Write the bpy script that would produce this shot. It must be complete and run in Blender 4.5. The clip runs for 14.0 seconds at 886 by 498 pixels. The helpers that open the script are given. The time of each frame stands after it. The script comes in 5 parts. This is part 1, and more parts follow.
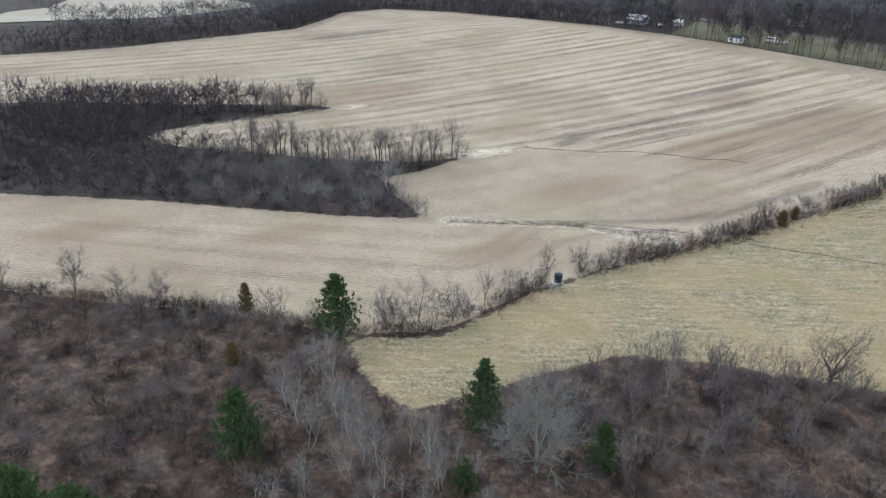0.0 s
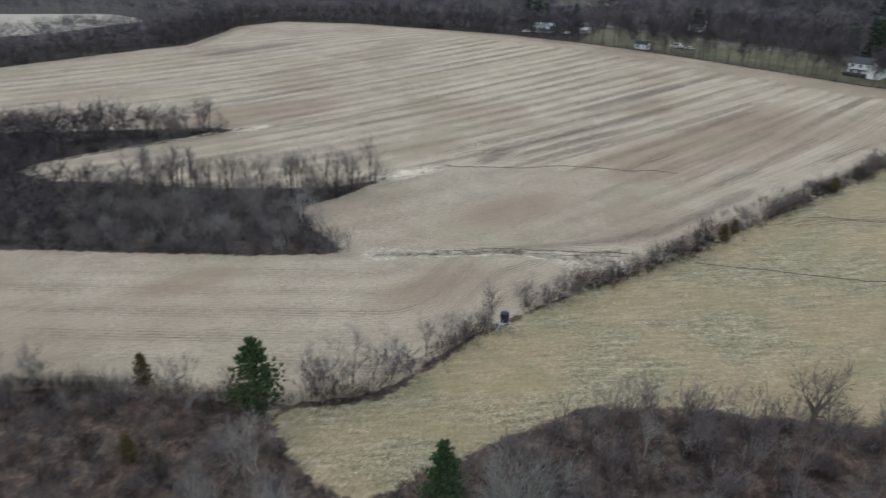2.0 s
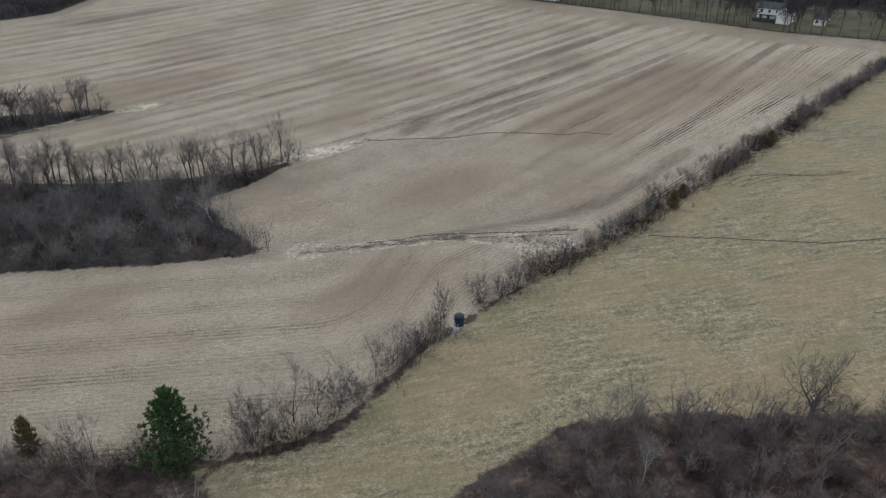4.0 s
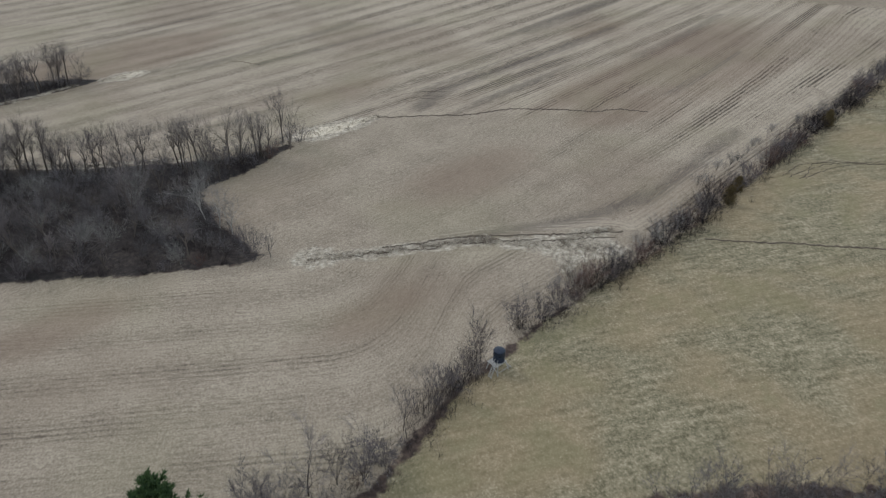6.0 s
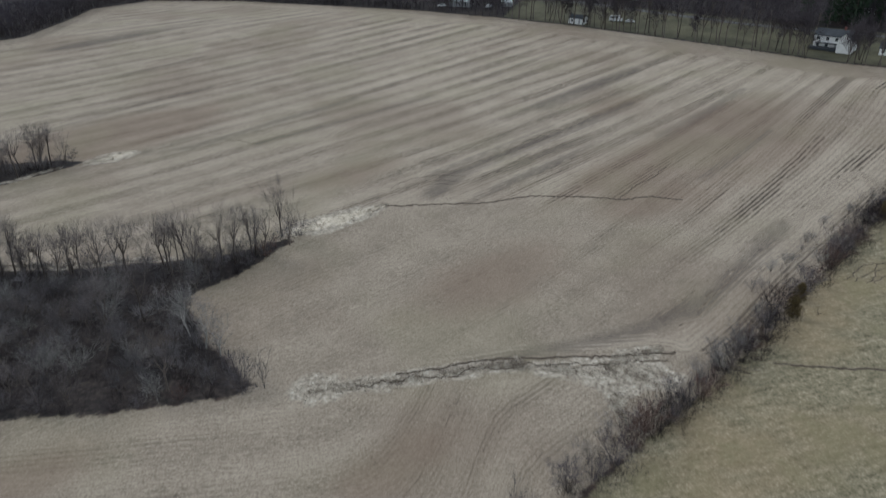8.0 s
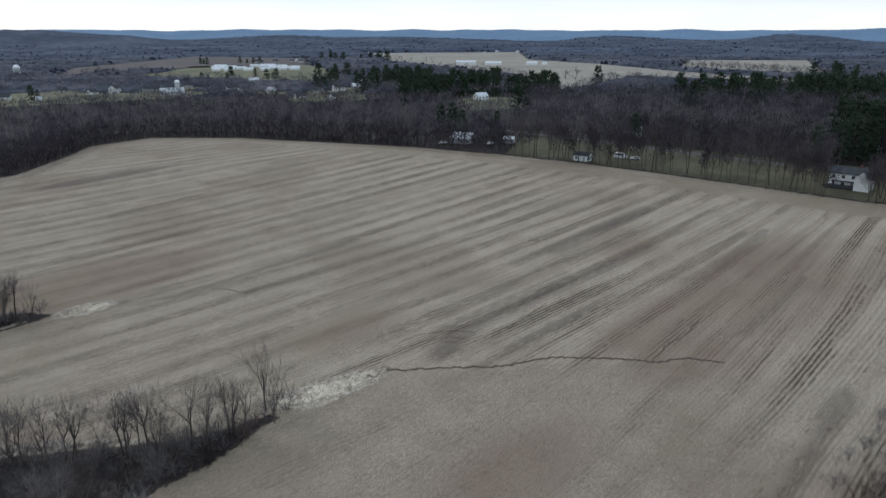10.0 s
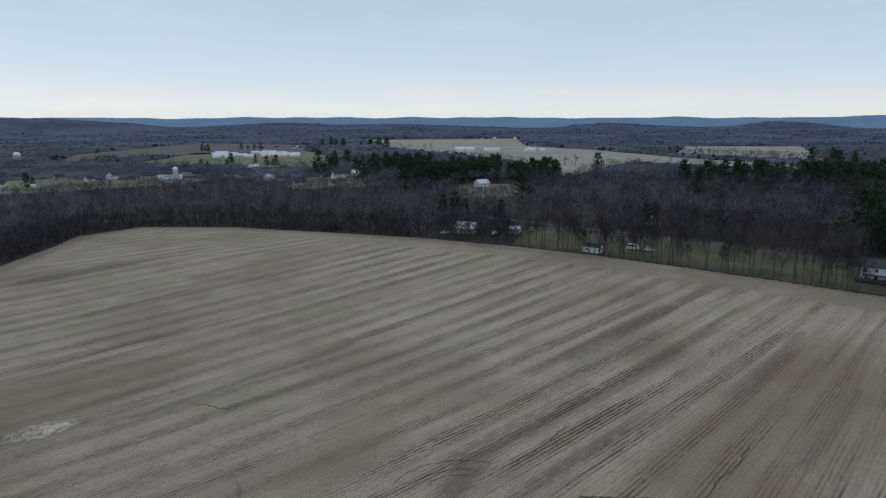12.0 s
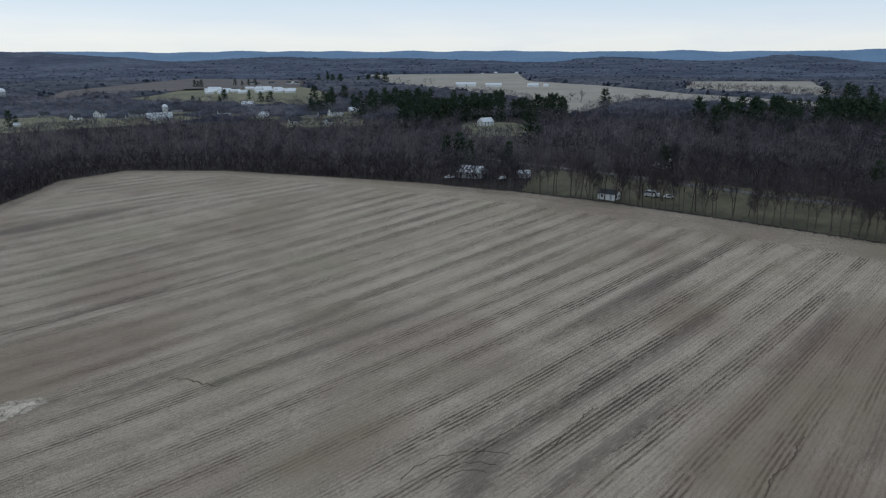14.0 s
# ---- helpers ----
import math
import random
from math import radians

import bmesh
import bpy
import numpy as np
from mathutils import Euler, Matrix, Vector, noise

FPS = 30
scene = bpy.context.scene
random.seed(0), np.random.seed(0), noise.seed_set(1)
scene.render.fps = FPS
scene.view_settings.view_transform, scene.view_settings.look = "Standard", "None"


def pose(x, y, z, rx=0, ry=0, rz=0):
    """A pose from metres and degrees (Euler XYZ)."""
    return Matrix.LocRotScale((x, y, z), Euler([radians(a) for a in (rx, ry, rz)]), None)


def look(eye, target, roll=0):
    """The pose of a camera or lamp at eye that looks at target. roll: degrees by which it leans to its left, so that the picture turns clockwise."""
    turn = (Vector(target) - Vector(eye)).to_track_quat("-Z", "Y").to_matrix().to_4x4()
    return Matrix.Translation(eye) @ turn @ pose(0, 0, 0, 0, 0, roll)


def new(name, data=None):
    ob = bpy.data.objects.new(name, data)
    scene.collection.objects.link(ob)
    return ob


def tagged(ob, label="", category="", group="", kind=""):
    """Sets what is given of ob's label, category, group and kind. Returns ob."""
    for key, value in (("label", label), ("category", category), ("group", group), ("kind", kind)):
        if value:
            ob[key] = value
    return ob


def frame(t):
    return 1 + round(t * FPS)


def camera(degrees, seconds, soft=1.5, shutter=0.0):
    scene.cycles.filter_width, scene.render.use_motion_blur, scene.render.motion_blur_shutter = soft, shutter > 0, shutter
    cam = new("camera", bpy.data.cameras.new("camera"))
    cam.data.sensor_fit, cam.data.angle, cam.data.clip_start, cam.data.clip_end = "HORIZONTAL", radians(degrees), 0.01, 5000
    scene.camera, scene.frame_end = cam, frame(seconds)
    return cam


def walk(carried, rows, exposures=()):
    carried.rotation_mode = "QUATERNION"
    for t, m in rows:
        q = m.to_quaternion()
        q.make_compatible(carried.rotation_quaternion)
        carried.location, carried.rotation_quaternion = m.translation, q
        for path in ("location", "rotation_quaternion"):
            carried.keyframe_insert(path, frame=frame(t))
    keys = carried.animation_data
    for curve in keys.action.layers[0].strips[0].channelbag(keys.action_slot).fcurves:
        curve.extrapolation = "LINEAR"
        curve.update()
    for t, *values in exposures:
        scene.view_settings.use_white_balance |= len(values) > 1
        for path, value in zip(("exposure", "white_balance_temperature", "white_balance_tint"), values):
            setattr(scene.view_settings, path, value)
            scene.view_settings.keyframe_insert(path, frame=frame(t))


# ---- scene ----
cam = camera(64.5, 14.0, soft=1.25, shutter=0.5)
METRES, EYE, TILT, LEAN, TURN = 146.7, 65.0, -1.15, 0.0, 0.0
ROWS = [
    (0.0, 0.0, 0.0, 0.0, 0.26, -24.07, -0.58),
    (0.5, -0.0068, 0.0299, -0.0013, -0.53, -23.84, -0.62),
    (1.0, -0.0138, 0.0602, -0.0037, -1.11, -23.42, -0.58),
    (1.5, -0.0166, 0.0916, -0.0065, -2.25, -23.32, -0.46),
    (2.0, -0.0218, 0.1242, -0.0094, -7.65, -23.25, -0.37),
    (2.5, -0.0268, 0.1574, -0.011, -12.89, -23.19, -0.22),
    (5.0, -0.0379, 0.3308, -0.0182, -16.36, -29.65, 0.12),
    (5.5, -0.0354, 0.3706, -0.0143, -16.31, -30.51, 0.19),
    (6.0, -0.0333, 0.4066, -0.0153, -16.27, -30.42, 0.25),
    (6.5, -0.0311, 0.4428, -0.0148, -16.3, -30.39, 0.27),
    (7.0, -0.0278, 0.4787, -0.0148, -16.31, -30.31, 0.31),
    (7.5, -0.0239, 0.5167, -0.0117, -16.38, -28.65, 0.3),
    (8.0, -0.0193, 0.5537, -0.0108, -16.46, -25.9, 0.29),
    (10.5, 0.0127, 0.7343, -0.0054, -16.77, -13.7, 0.39),
    (11.0, 0.0196, 0.7703, -0.0034, -16.81, -11.44, 0.4),
    (11.5, 0.0253, 0.8051, -0.0007, -16.86, -9.27, 0.4),
    (12.0, 0.0322, 0.8408, -0.0002, -16.89, -9.13, 0.43),
    (12.5, 0.0388, 0.8762, -0.0004, -16.91, -9.82, 0.44),
    (13.0, 0.0458, 0.9126, 0.0014, -16.91, -12.02, 0.45),
    (13.5, 0.0527, 0.9497, 0.0036, -16.92, -14.08, 0.46),
    (14.0, 0.0599, 0.9877, 0.006, -16.96, -14.26, 0.47),
]
EXPOSURES = [(0.0, 1.30, 6200, 10), (1.0, 1.06, 6200, 10), (2.5, 0.81, 6250, 10), (5.0, 0.48, 6300, 10), (5.5, 0.58, 6300, 10), (6.5, 0.43, 6300, 10), (8.0, 0.38, 6150, 10), (10.5, 0.14, 5900, 9.5), (12.0, -0.16, 5820, 9), (13.0, -0.30, 5780, 9), (14.0, -0.08, 5820, 9)]
walk(cam, [(t, pose(0, 0, EYE, TILT, LEAN, TURN) @ pose(METRES * x, METRES * y, METRES * z, 90 + pitch, roll, yaw)) for t, x, y, z, yaw, pitch, roll in ROWS], EXPOSURES)

# ---------------------------------------------------------------- node helpers
class Graph:
    """A short way to write node trees."""

    def __init__(self, tree):
        self.tree = tree

    def node(self, kind, **values):
        n = self.tree.nodes.new(kind)
        for key, value in values.items():
            self.put(n, key, value)
        return n

    def put(self, n, key, value):
        socket = n.inputs[int(key[1:])] if key[0] == "i" and key[1:].isdigit() else n.inputs[key.replace("_", " ")]
        if isinstance(value, bpy.types.NodeSocket):
            self.tree.links.new(value, socket)
        else:
            socket.default_value = value

    def noise(self, vector, scale, detail=3.0, rough=0.55):
        return self.node("ShaderNodeTexNoise", Vector=vector, Scale=scale, Detail=detail, Roughness=rough).outputs["Fac"]

    def math(self, op, a, b=0.0, clamp=False):
        n = self.node("ShaderNodeMath", i0=a, i1=b)
        n.operation, n.use_clamp = op, clamp
        return n.outputs[0]

    def ramp(self, fac, stops):
        n = self.node("ShaderNodeValToRGB", Fac=fac)
        r = n.color_ramp
        while len(r.elements) < len(stops):
            r.elements.new(0.5)
        for e, (p, c) in zip(r.elements, stops):
            e.position, e.color = p, (*c, 1) if len(c) == 3 else c
        return n.outputs[0]

    def step(self, value, low, high):
        n = self.node("ShaderNodeMapRange", Value=value)
        n.interpolation_type = "SMOOTHSTEP"
        n.inputs["From Min"].default_value, n.inputs["From Max"].default_value = low, high
        return n.outputs[0]

    def mix(self, fac, a, b, blend="MIX"):
        n = self.node("ShaderNodeMix")
        n.data_type, n.blend_type = "RGBA", blend
        for s, v in zip((n.inputs[0], n.inputs[6], n.inputs[7]), (fac, a, b)):
            if isinstance(v, bpy.types.NodeSocket):
                self.tree.links.new(v, s)
            else:
                s.default_value = (*v, 1) if isinstance(v, tuple) and len(v) == 3 else v
        return n.outputs[2]

    def attribute(self, name):
        n = self.node("ShaderNodeAttribute")
        n.attribute_name = name
        return n

    def mapping(self, vector, scale=(1, 1, 1), turn=(0, 0, 0)):
        return self.node("ShaderNodeMapping", Vector=vector, Scale=scale, Rotation=turn).outputs[0]

    def bump(self, height, strength=0.5, distance=0.1):
        return self.node("ShaderNodeBump", Height=height, Strength=strength, Distance=distance).outputs[0]


def material(name, rough=0.9, metal=0.0):
    m = bpy.data.materials.new(name)
    m.use_nodes = True
    g = Graph(m.node_tree)
    b = m.node_tree.nodes["Principled BSDF"]
    b.inputs["Roughness"].default_value, b.inputs["Metallic"].default_value = rough, metal
    b.inputs["Specular IOR Level"].default_value = 0.25
    return m, g, b


def position(g):
    return g.node("ShaderNodeNewGeometry").outputs["Position"]


# ---------------------------------------------------------------- sky and light
world = bpy.data.worlds.new("overcast")
scene.world = world
world.use_nodes = True
wg = Graph(world.node_tree)
back = world.node_tree.nodes["Background"]
SUN_ELEVATION, SUN_BEARING = radians(38), radians(-42)
sky = wg.node("ShaderNodeTexSky")
sky.sky_type, sky.sun_disc, sky.sun_elevation, sky.sun_rotation = "NISHITA", False, SUN_ELEVATION, SUN_BEARING
direction = wg.node("ShaderNodeTexCoord").outputs["Generated"]
height = wg.node("ShaderNodeSeparateXYZ", Vector=direction).outputs[2]
cloud_way = wg.mapping(direction, (1.0, 1.0, 9.0))
wisps = wg.noise(cloud_way, 3.2, 5.0, 0.55)
lifted = wg.math("ADD", height, wg.math("MULTIPLY", wg.math("SUBTRACT", wisps, 0.5), 0.030))
cloud = wg.ramp(lifted, [(0.0, (1.00, 0.96, 0.83)), (0.024, (0.98, 0.95, 0.86)), (0.046, (0.84, 0.87, 0.87)), (0.075, (0.72, 0.80, 0.84)), (0.15, (0.59, 0.69, 0.755)), (1.0, (0.60, 0.64, 0.68))])
thin = wg.noise(wg.mapping(direction, (1.0, 1.0, 6.0)), 6.0, 4.0)
cloud = wg.mix(wg.step(thin, 0.35, 0.75), cloud, wg.mix(0.35, cloud, (0.78, 0.82, 0.84)))
faint = wg.mix(1.0, sky.outputs[0], (0.1, 0.1, 0.1), "MULTIPLY")
wg.put(back, "Color", wg.mix(0.88, faint, cloud))
back.inputs["Strength"].default_value = 1.0

sun = new("sun", bpy.data.lights.new("sun", "SUN"))
sun.data.energy, sun.data.angle, sun.data.color = 0.7, radians(14), (1.0, 0.95, 0.88)
sun.matrix_world = look((0, 0, 300), (0 - 300 * math.sin(SUN_BEARING) * math.cos(SUN_ELEVATION), 0 - 300 * math.cos(SUN_BEARING) * math.cos(SUN_ELEVATION), 300 - 300 * math.sin(SUN_ELEVATION)))

# ---------------------------------------------------------------- lie of the land
LAND = (-7.853, 2.804, -1.798, 2.453, 3.528, 3.516, -0.614, -0.32, -0.406, 0.883, -0.329, -0.795)


def land(x, y):
    """Height of the ground: a shallow valley that rises to the crest of the big field."""
    x, y = np.asarray(x, float), np.asarray(y, float)
    xc, yc = np.clip(x, -170, 300), np.clip(y, 0, 470)
    u, v = xc / 150, (yc - 220) / 150
    terms = (1 + 0 * u, u, v, u * u, u * v, v * v, u ** 3, u * u * v, u * v * v, v ** 3, v ** 4, u * v ** 3)
    z = sum(c * t for c, t in zip(LAND, terms))
    return z * np.exp(-(((x - xc) ** 2 + (y - yc) ** 2) / 260 ** 2))


def signed(x, y, poly):
    """Distance to a polygon's outline, positive inside."""
    x, y = np.asarray(x, float), np.asarray(y, float)
    best, inside = np.full(x.shape, 1e18), np.zeros(x.shape, bool)
    for (ax, ay), (bx, by) in zip(poly, poly[1:] + poly[:1]):
        dx, dy = bx - ax, by - ay
        s = np.clip(((x - ax) * dx + (y - ay) * dy) / (dx * dx + dy * dy + 1e-9), 0, 1)
        best = np.minimum(best, (x - ax - s * dx) ** 2 + (y - ay - s * dy) ** 2)
        if dy:
            inside ^= ((ay > y) != (by > y)) & (x < ax + (y - ay) * dx / dy)
    return np.where(inside, 1, -1) * np.sqrt(best)


def along(line, step):
    """Points every so many metres along a line, with the way it runs."""
    line = np.array(line, float)
    d = np.r_[0, np.cumsum(np.hypot(*np.diff(line, axis=0).T))]
    s = np.arange(0, d[-1], step)
    p = np.c_[np.interp(s, d, line[:, 0]), np.interp(s, d, line[:, 1])]
    w = np.gradient(p, axis=0)
    return p, w / np.maximum(np.hypot(*w.T), 1e-9)[:, None]


# Edges of the fields and woods, in metres on the plan.
FAR_EDGE = [(-330, 352), (-246, 396), (-193, 418), (-137, 452), (-98, 472), (-86, 520), (-79, 560), (-48, 585), (6, 560), (60, 509), (102, 466), (134, 435), (161, 403), (185, 367), (209, 329), (225, 302), (262, 262)]
HEDGE = [(-130, 133), (-93, 127), (-67, 122), (-44, 119), (-28, 114), (-14, 111.8), (-5, 112.2), (1, 114), (6, 118.5), (12, 124), (17, 128.8), (22, 131.8), (28, 136), (36, 140), (55, 149), (77, 160), (93, 170), (122, 186), (150, 201), (174, 215), (215, 238), (262, 262)]
FIELD = [(-330, 135)] + HEDGE + FAR_EDGE[::-1]
MEADOW = [(-18, 110), (-6.5, 110), (0.6, 111.2), (5.2, 115.6), (12, 122), (17.4, 128), (23, 130.5), (32, 137.3)] + HEDGE[13:] + [(300, 240), (300, 60), (130, 72), (100, 86), (73, 94), (60, 97.5), (46, 102.5), (32, 105), (21, 100.5), (6, 93), (-5, 88), (-10, 93), (-13.5, 98.5), (-17, 108)]
WOODS = [(-330, 192), (-125, 186), (-100, 185), (-76, 182.5), (-51, 178), (-28, 173.5), (-10, 172), (-5, 172.5), (-9, 180), (-13, 188), (-18, 206), (-6, 214), (5, 225.5), (6, 228), (-8, 223), (-20, 223.5), (-45, 227.5), (-72, 236), (-95, 240), (-104, 250), (-108, 261), (-83, 276), (-54, 293), (-47, 297), (-56, 302), (-90, 304), (-137, 303), (-182, 301), (-330, 285)]
LAWN = [(135, 437), (162, 405), (186, 369), (210, 331), (226, 304), (264, 264), (305, 300), (272, 340), (238, 385), (214, 420), (186, 456), (160, 474)]
FAR_PATCHES = {
    "stubble": [[(498, 2662), (1064, 2646), (760, 1860), (794, 1531), (764, 1196), (790, 890), (673, 796), (641, 960), (539, 1040), (367, 839), (324, 853), (447, 1116), (387, 1775)],
                [(828, 1289), (1132, 1688), (1409, 1593), (880, 987)],
                [(-306, 560), (-330, 470), (-200, 510), (-150, 590), (-190, 640), (-320, 640)]],
    "plough": [[(-248, 1281), (-281, 1681), (-83, 2423), (213, 2149), (167, 1708), (-65, 1610), (-202, 1432)]],
    "pasture": [[(-150, 1290), (-90, 1480), (-60, 1690), (170, 1690), (190, 1330), (120, 1108), (-32, 1180)],
                [(-214, 820), (-250, 985), (-191, 1004), (-120, 965), (-45, 985), (-10, 930), (-60, 880), (-130, 850)],
                [(60, 800), (75, 880), (150, 870), (132, 790)],
                [(178, 640), (222, 775), (270, 755), (226, 625)]],
}
VILLAGE = [(7, 978, 10, 13, 3.0, 1), (37, 1091, -20, 14, 5.0, 0), (48, 929, 30, 9, 3.0, 1), (72, 843, 5, 11, 3.0, 1), (97, 912, -30, 12, 3.2, 0), (123, 919, 20, 15, 5.2, 1), (100, 818, 60, 9, 3.0, 1), (179, 1080, -15, 17, 5.4, 1), (118, 1088, 10, 10, 3.0, 0),
           (-178, 1004, 30, 10, 3.0, 0), (-45, 1033, 0, 12, 4.0, 0), (-140, 960, 45, 9, 3.0, 1), (-95, 948, -10, 8, 2.8, 0), (150, 960, 10, 11, 3.4, 0)]
for vx, vy, *_ in VILLAGE:
    FAR_PATCHES["pasture"].append([(vx - 14, vy + 14), (vx + 14, vy + 14), (vx + 15, vy - 12), (vx + 9, vy - 34), (vx - 10, vy - 34), (vx - 16, vy - 12)])

# ---------------------------------------------------------------- materials
def ground_material():
    m, g, b = material("ground_cover", 0.95)
    p = position(g)
    rows = g.attribute("rows").outputs["Vector"]
    big, mid, fine = g.noise(p, 0.018, 3.0), g.noise(p, 0.11, 4.0), g.noise(p, 1.3, 5.0, 0.65)
    grit = g.noise(p, 3.4, 6.0, 0.85)
    grain = g.noise(g.mapping(rows, (0.45, 4.2, 1)), 1.0, 4.0, 0.8)
    # crop field: passes of the planter, wheel tracks, chaff and bare soil
    across = g.node("ShaderNodeSeparateXYZ", Vector=rows).outputs[1]
    drift = g.math("MULTIPLY", g.noise(g.mapping(rows, (0.010, 0.03, 1)), 1.0, 1.0), 2.4)
    lane = g.math("ADD", across, drift)
    sweep = g.math("SINE", g.math("MULTIPLY", lane, 2 * math.pi / 9.8))
    strong = g.step(g.noise(g.mapping(rows, (0.016, 0.045, 1), (0, 0, 0.3)), 1.0, 2.0), 0.34, 0.62)
    passes = g.noise(g.mapping(rows, (0.0075, 0.23, 1)), 1.0, 1.0, 0.5)
    tracks = g.noise(g.mapping(rows, (0.013, 0.62, 1)), 1.0, 2.0, 0.6)
    worn = g.step(g.noise(g.mapping(rows, (0.018, 0.13, 1)), 1.0, 2.0), 0.40, 0.62)
    teeth = g.math("POWER", g.math("ADD", g.math("MULTIPLY", g.math("SINE", g.math("MULTIPLY", g.math("ADD", across, g.math("MULTIPLY", g.noise(g.mapping(rows, (0.05, 0.2, 1)), 1.0, 2.0), 0.9)), 2 * math.pi / 1.05)), 0.5), 0.5), 1.6)
    broken = g.noise(g.mapping(rows, (0.22, 1.6, 1)), 1.0, 3.0, 0.7)
    furrow = g.step(sweep, 0.55, -0.75)
    drills = g.math("MULTIPLY", g.math("MULTIPLY", teeth, g.step(broken, 0.30, 0.60)), g.math("ADD", g.math("MULTIPLY", g.math("MULTIPLY", worn, furrow), 0.36), 0.085))
    waves = g.math("MULTIPLY", g.math("MULTIPLY", sweep, 0.032), g.math("ADD", g.math("MULTIPLY", strong, 1.0), 0.25))
    streak = g.math("SUBTRACT", g.math("ADD", g.math("ADD", g.math("MULTIPLY", g.math("SUBTRACT", passes, 0.5), 0.17), 0.592), g.math("MULTIPLY", g.math("SUBTRACT", tracks, 0.5), 0.24)), drills)
    speckle = g.math("ADD", g.math("MULTIPLY", g.math("SUBTRACT", mid, 0.5), 0.14), g.math("ADD", g.math("MULTIPLY", g.math("SUBTRACT", grit, 0.5), 0.85), g.math("ADD", g.math("MULTIPLY", g.math("SUBTRACT", fine, 0.5), 0.12), g.math("MULTIPLY", g.math("SUBTRACT", grain, 0.5), 0.40))))
    rowing = g.attribute("rowing").outputs["Fac"]
    lines = g.math("ADD", g.math("SUBTRACT", streak, 0.52), waves)
    level = g.math("ADD", g.math("ADD", g.math("MULTIPLY", lines, rowing), 0.537), speckle)
    crop = g.ramp(level, [(0.33, (0.062, 0.048, 0.037)), (0.44, (0.150, 0.122, 0.093)), (0.54, (0.250, 0.206, 0.158)), (0.69, (0.400, 0.340, 0.268))])
    crop = g.mix(g.math("MULTIPLY", g.step(g.math("ADD", g.attribute("ochre").outputs["Fac"], g.math("MULTIPLY", g.math("SUBTRACT", mid, 0.5), 0.9)), 0.20, 0.95), 0.8), crop, g.mix(0.60, crop, (0.150, 0.100, 0.070)))
    crop = g.mix(g.math("MULTIPLY", g.step(big, 0.47, 0.64), 0.8), crop, g.mix(0.45, crop, (0.150, 0.108, 0.078)))
    crop = g.mix(g.math("MULTIPLY", g.step(g.math("ADD", g.attribute("damp").outputs["Fac"], g.math("SUBTRACT", g.math("MULTIPLY", g.math("SUBTRACT", tracks, 0.5), 1.2), g.math("MULTIPLY", g.math("SUBTRACT", teeth, 0.4), 0.5))), 0.25, 0.80), 0.7), crop, g.mix(0.8, crop, (0.070, 0.057, 0.050)))
    crop = g.mix(g.math("MULTIPLY", g.step(g.noise(p, 0.031, 2.0), 0.45, 0.70), 0.4), crop, g.mix(0.6, crop, (0.205, 0.188, 0.112)))
    # hay meadow
    swath = g.noise(g.mapping(p, (0.20, 1.0, 1), (0, 0, radians(14))), 1.0, 4.0, 0.65)
    tuft = g.math("ADD", g.math("MULTIPLY", g.math("SUBTRACT", swath, 0.5), 0.40), g.math("ADD", g.math("MULTIPLY", g.math("SUBTRACT", fine, 0.5), 0.45), g.math("ADD", g.math("MULTIPLY", g.math("SUBTRACT", grit, 0.5), 0.95), 0.5)))
    hay = g.ramp(tuft, [(0.35, (0.085, 0.076, 0.044)), (0.45, (0.148, 0.129, 0.080)), (0.54, (0.222, 0.190, 0.124)), (0.66, (0.360, 0.310, 0.218))])
    hay = g.mix(g.step(g.noise(p, 0.045, 3.0), 0.40, 0.60), hay, g.mix(0.45, hay, (0.270, 0.196, 0.115)))
    hay = g.mix(g.math("MULTIPLY", g.step(g.noise(p, 0.09, 3.0), 0.50, 0.66), 0.6), hay, g.mix(0.6, hay, (0.140, 0.138, 0.070)))
    hay = g.mix(g.math("MULTIPLY", g.step(grit, 0.56, 0.66), 0.55), hay, (0.420, 0.370, 0.270))
    # leaf litter and dead weeds under scrub and woods
    litter = g.ramp(g.math("ADD", g.math("MULTIPLY", fine, 0.4), g.math("ADD", g.math("MULTIPLY", g.noise(p, 0.42, 2.0), 0.4), g.math("MULTIPLY", mid, 0.2))), [(0.36, (0.016, 0.012, 0.011)), (0.47, (0.040, 0.028, 0.024)), (0.57, (0.085, 0.060, 0.048)), (0.70, (0.200, 0.150, 0.114))])
    lawn = g.ramp(g.math("ADD", g.math("MULTIPLY", fine, 0.5), g.math("MULTIPLY", mid, 0.5)), [(0.35, (0.044, 0.043, 0.026)), (0.65, (0.115, 0.106, 0.064))])
    straw = g.ramp(g.math("ADD", g.math("MULTIPLY", fine, 0.6), g.math("MULTIPLY", grit, 0.4)), [(0.38, (0.135, 0.108, 0.085)), (0.50, (0.330, 0.288, 0.230)), (0.62, (0.540, 0.490, 0.410))])
    ragged = g.math("MULTIPLY", g.math("SUBTRACT", g.noise(p, 0.45, 4.0, 0.65), 0.5), 0.55)

    def zone(name, low=0.44, high=0.56):
        return g.step(g.math("ADD", g.attribute(name).outputs["Fac"], ragged), low, high)

    # Woodland litter, its colour darkened further for the shade under the trees.
    shaded_leaves = g.ramp(g.math("ADD", g.math("MULTIPLY", fine, 0.6), g.math("MULTIPLY", mid, 0.4)), [(0.38, (0.012, 0.010, 0.010)), (0.50, (0.026, 0.021, 0.020)), (0.62, (0.066, 0.052, 0.044))])
    litter = g.mix(zone("woods"), litter, shaded_leaves)
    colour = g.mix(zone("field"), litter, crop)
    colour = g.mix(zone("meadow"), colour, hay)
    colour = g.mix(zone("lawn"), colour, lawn)
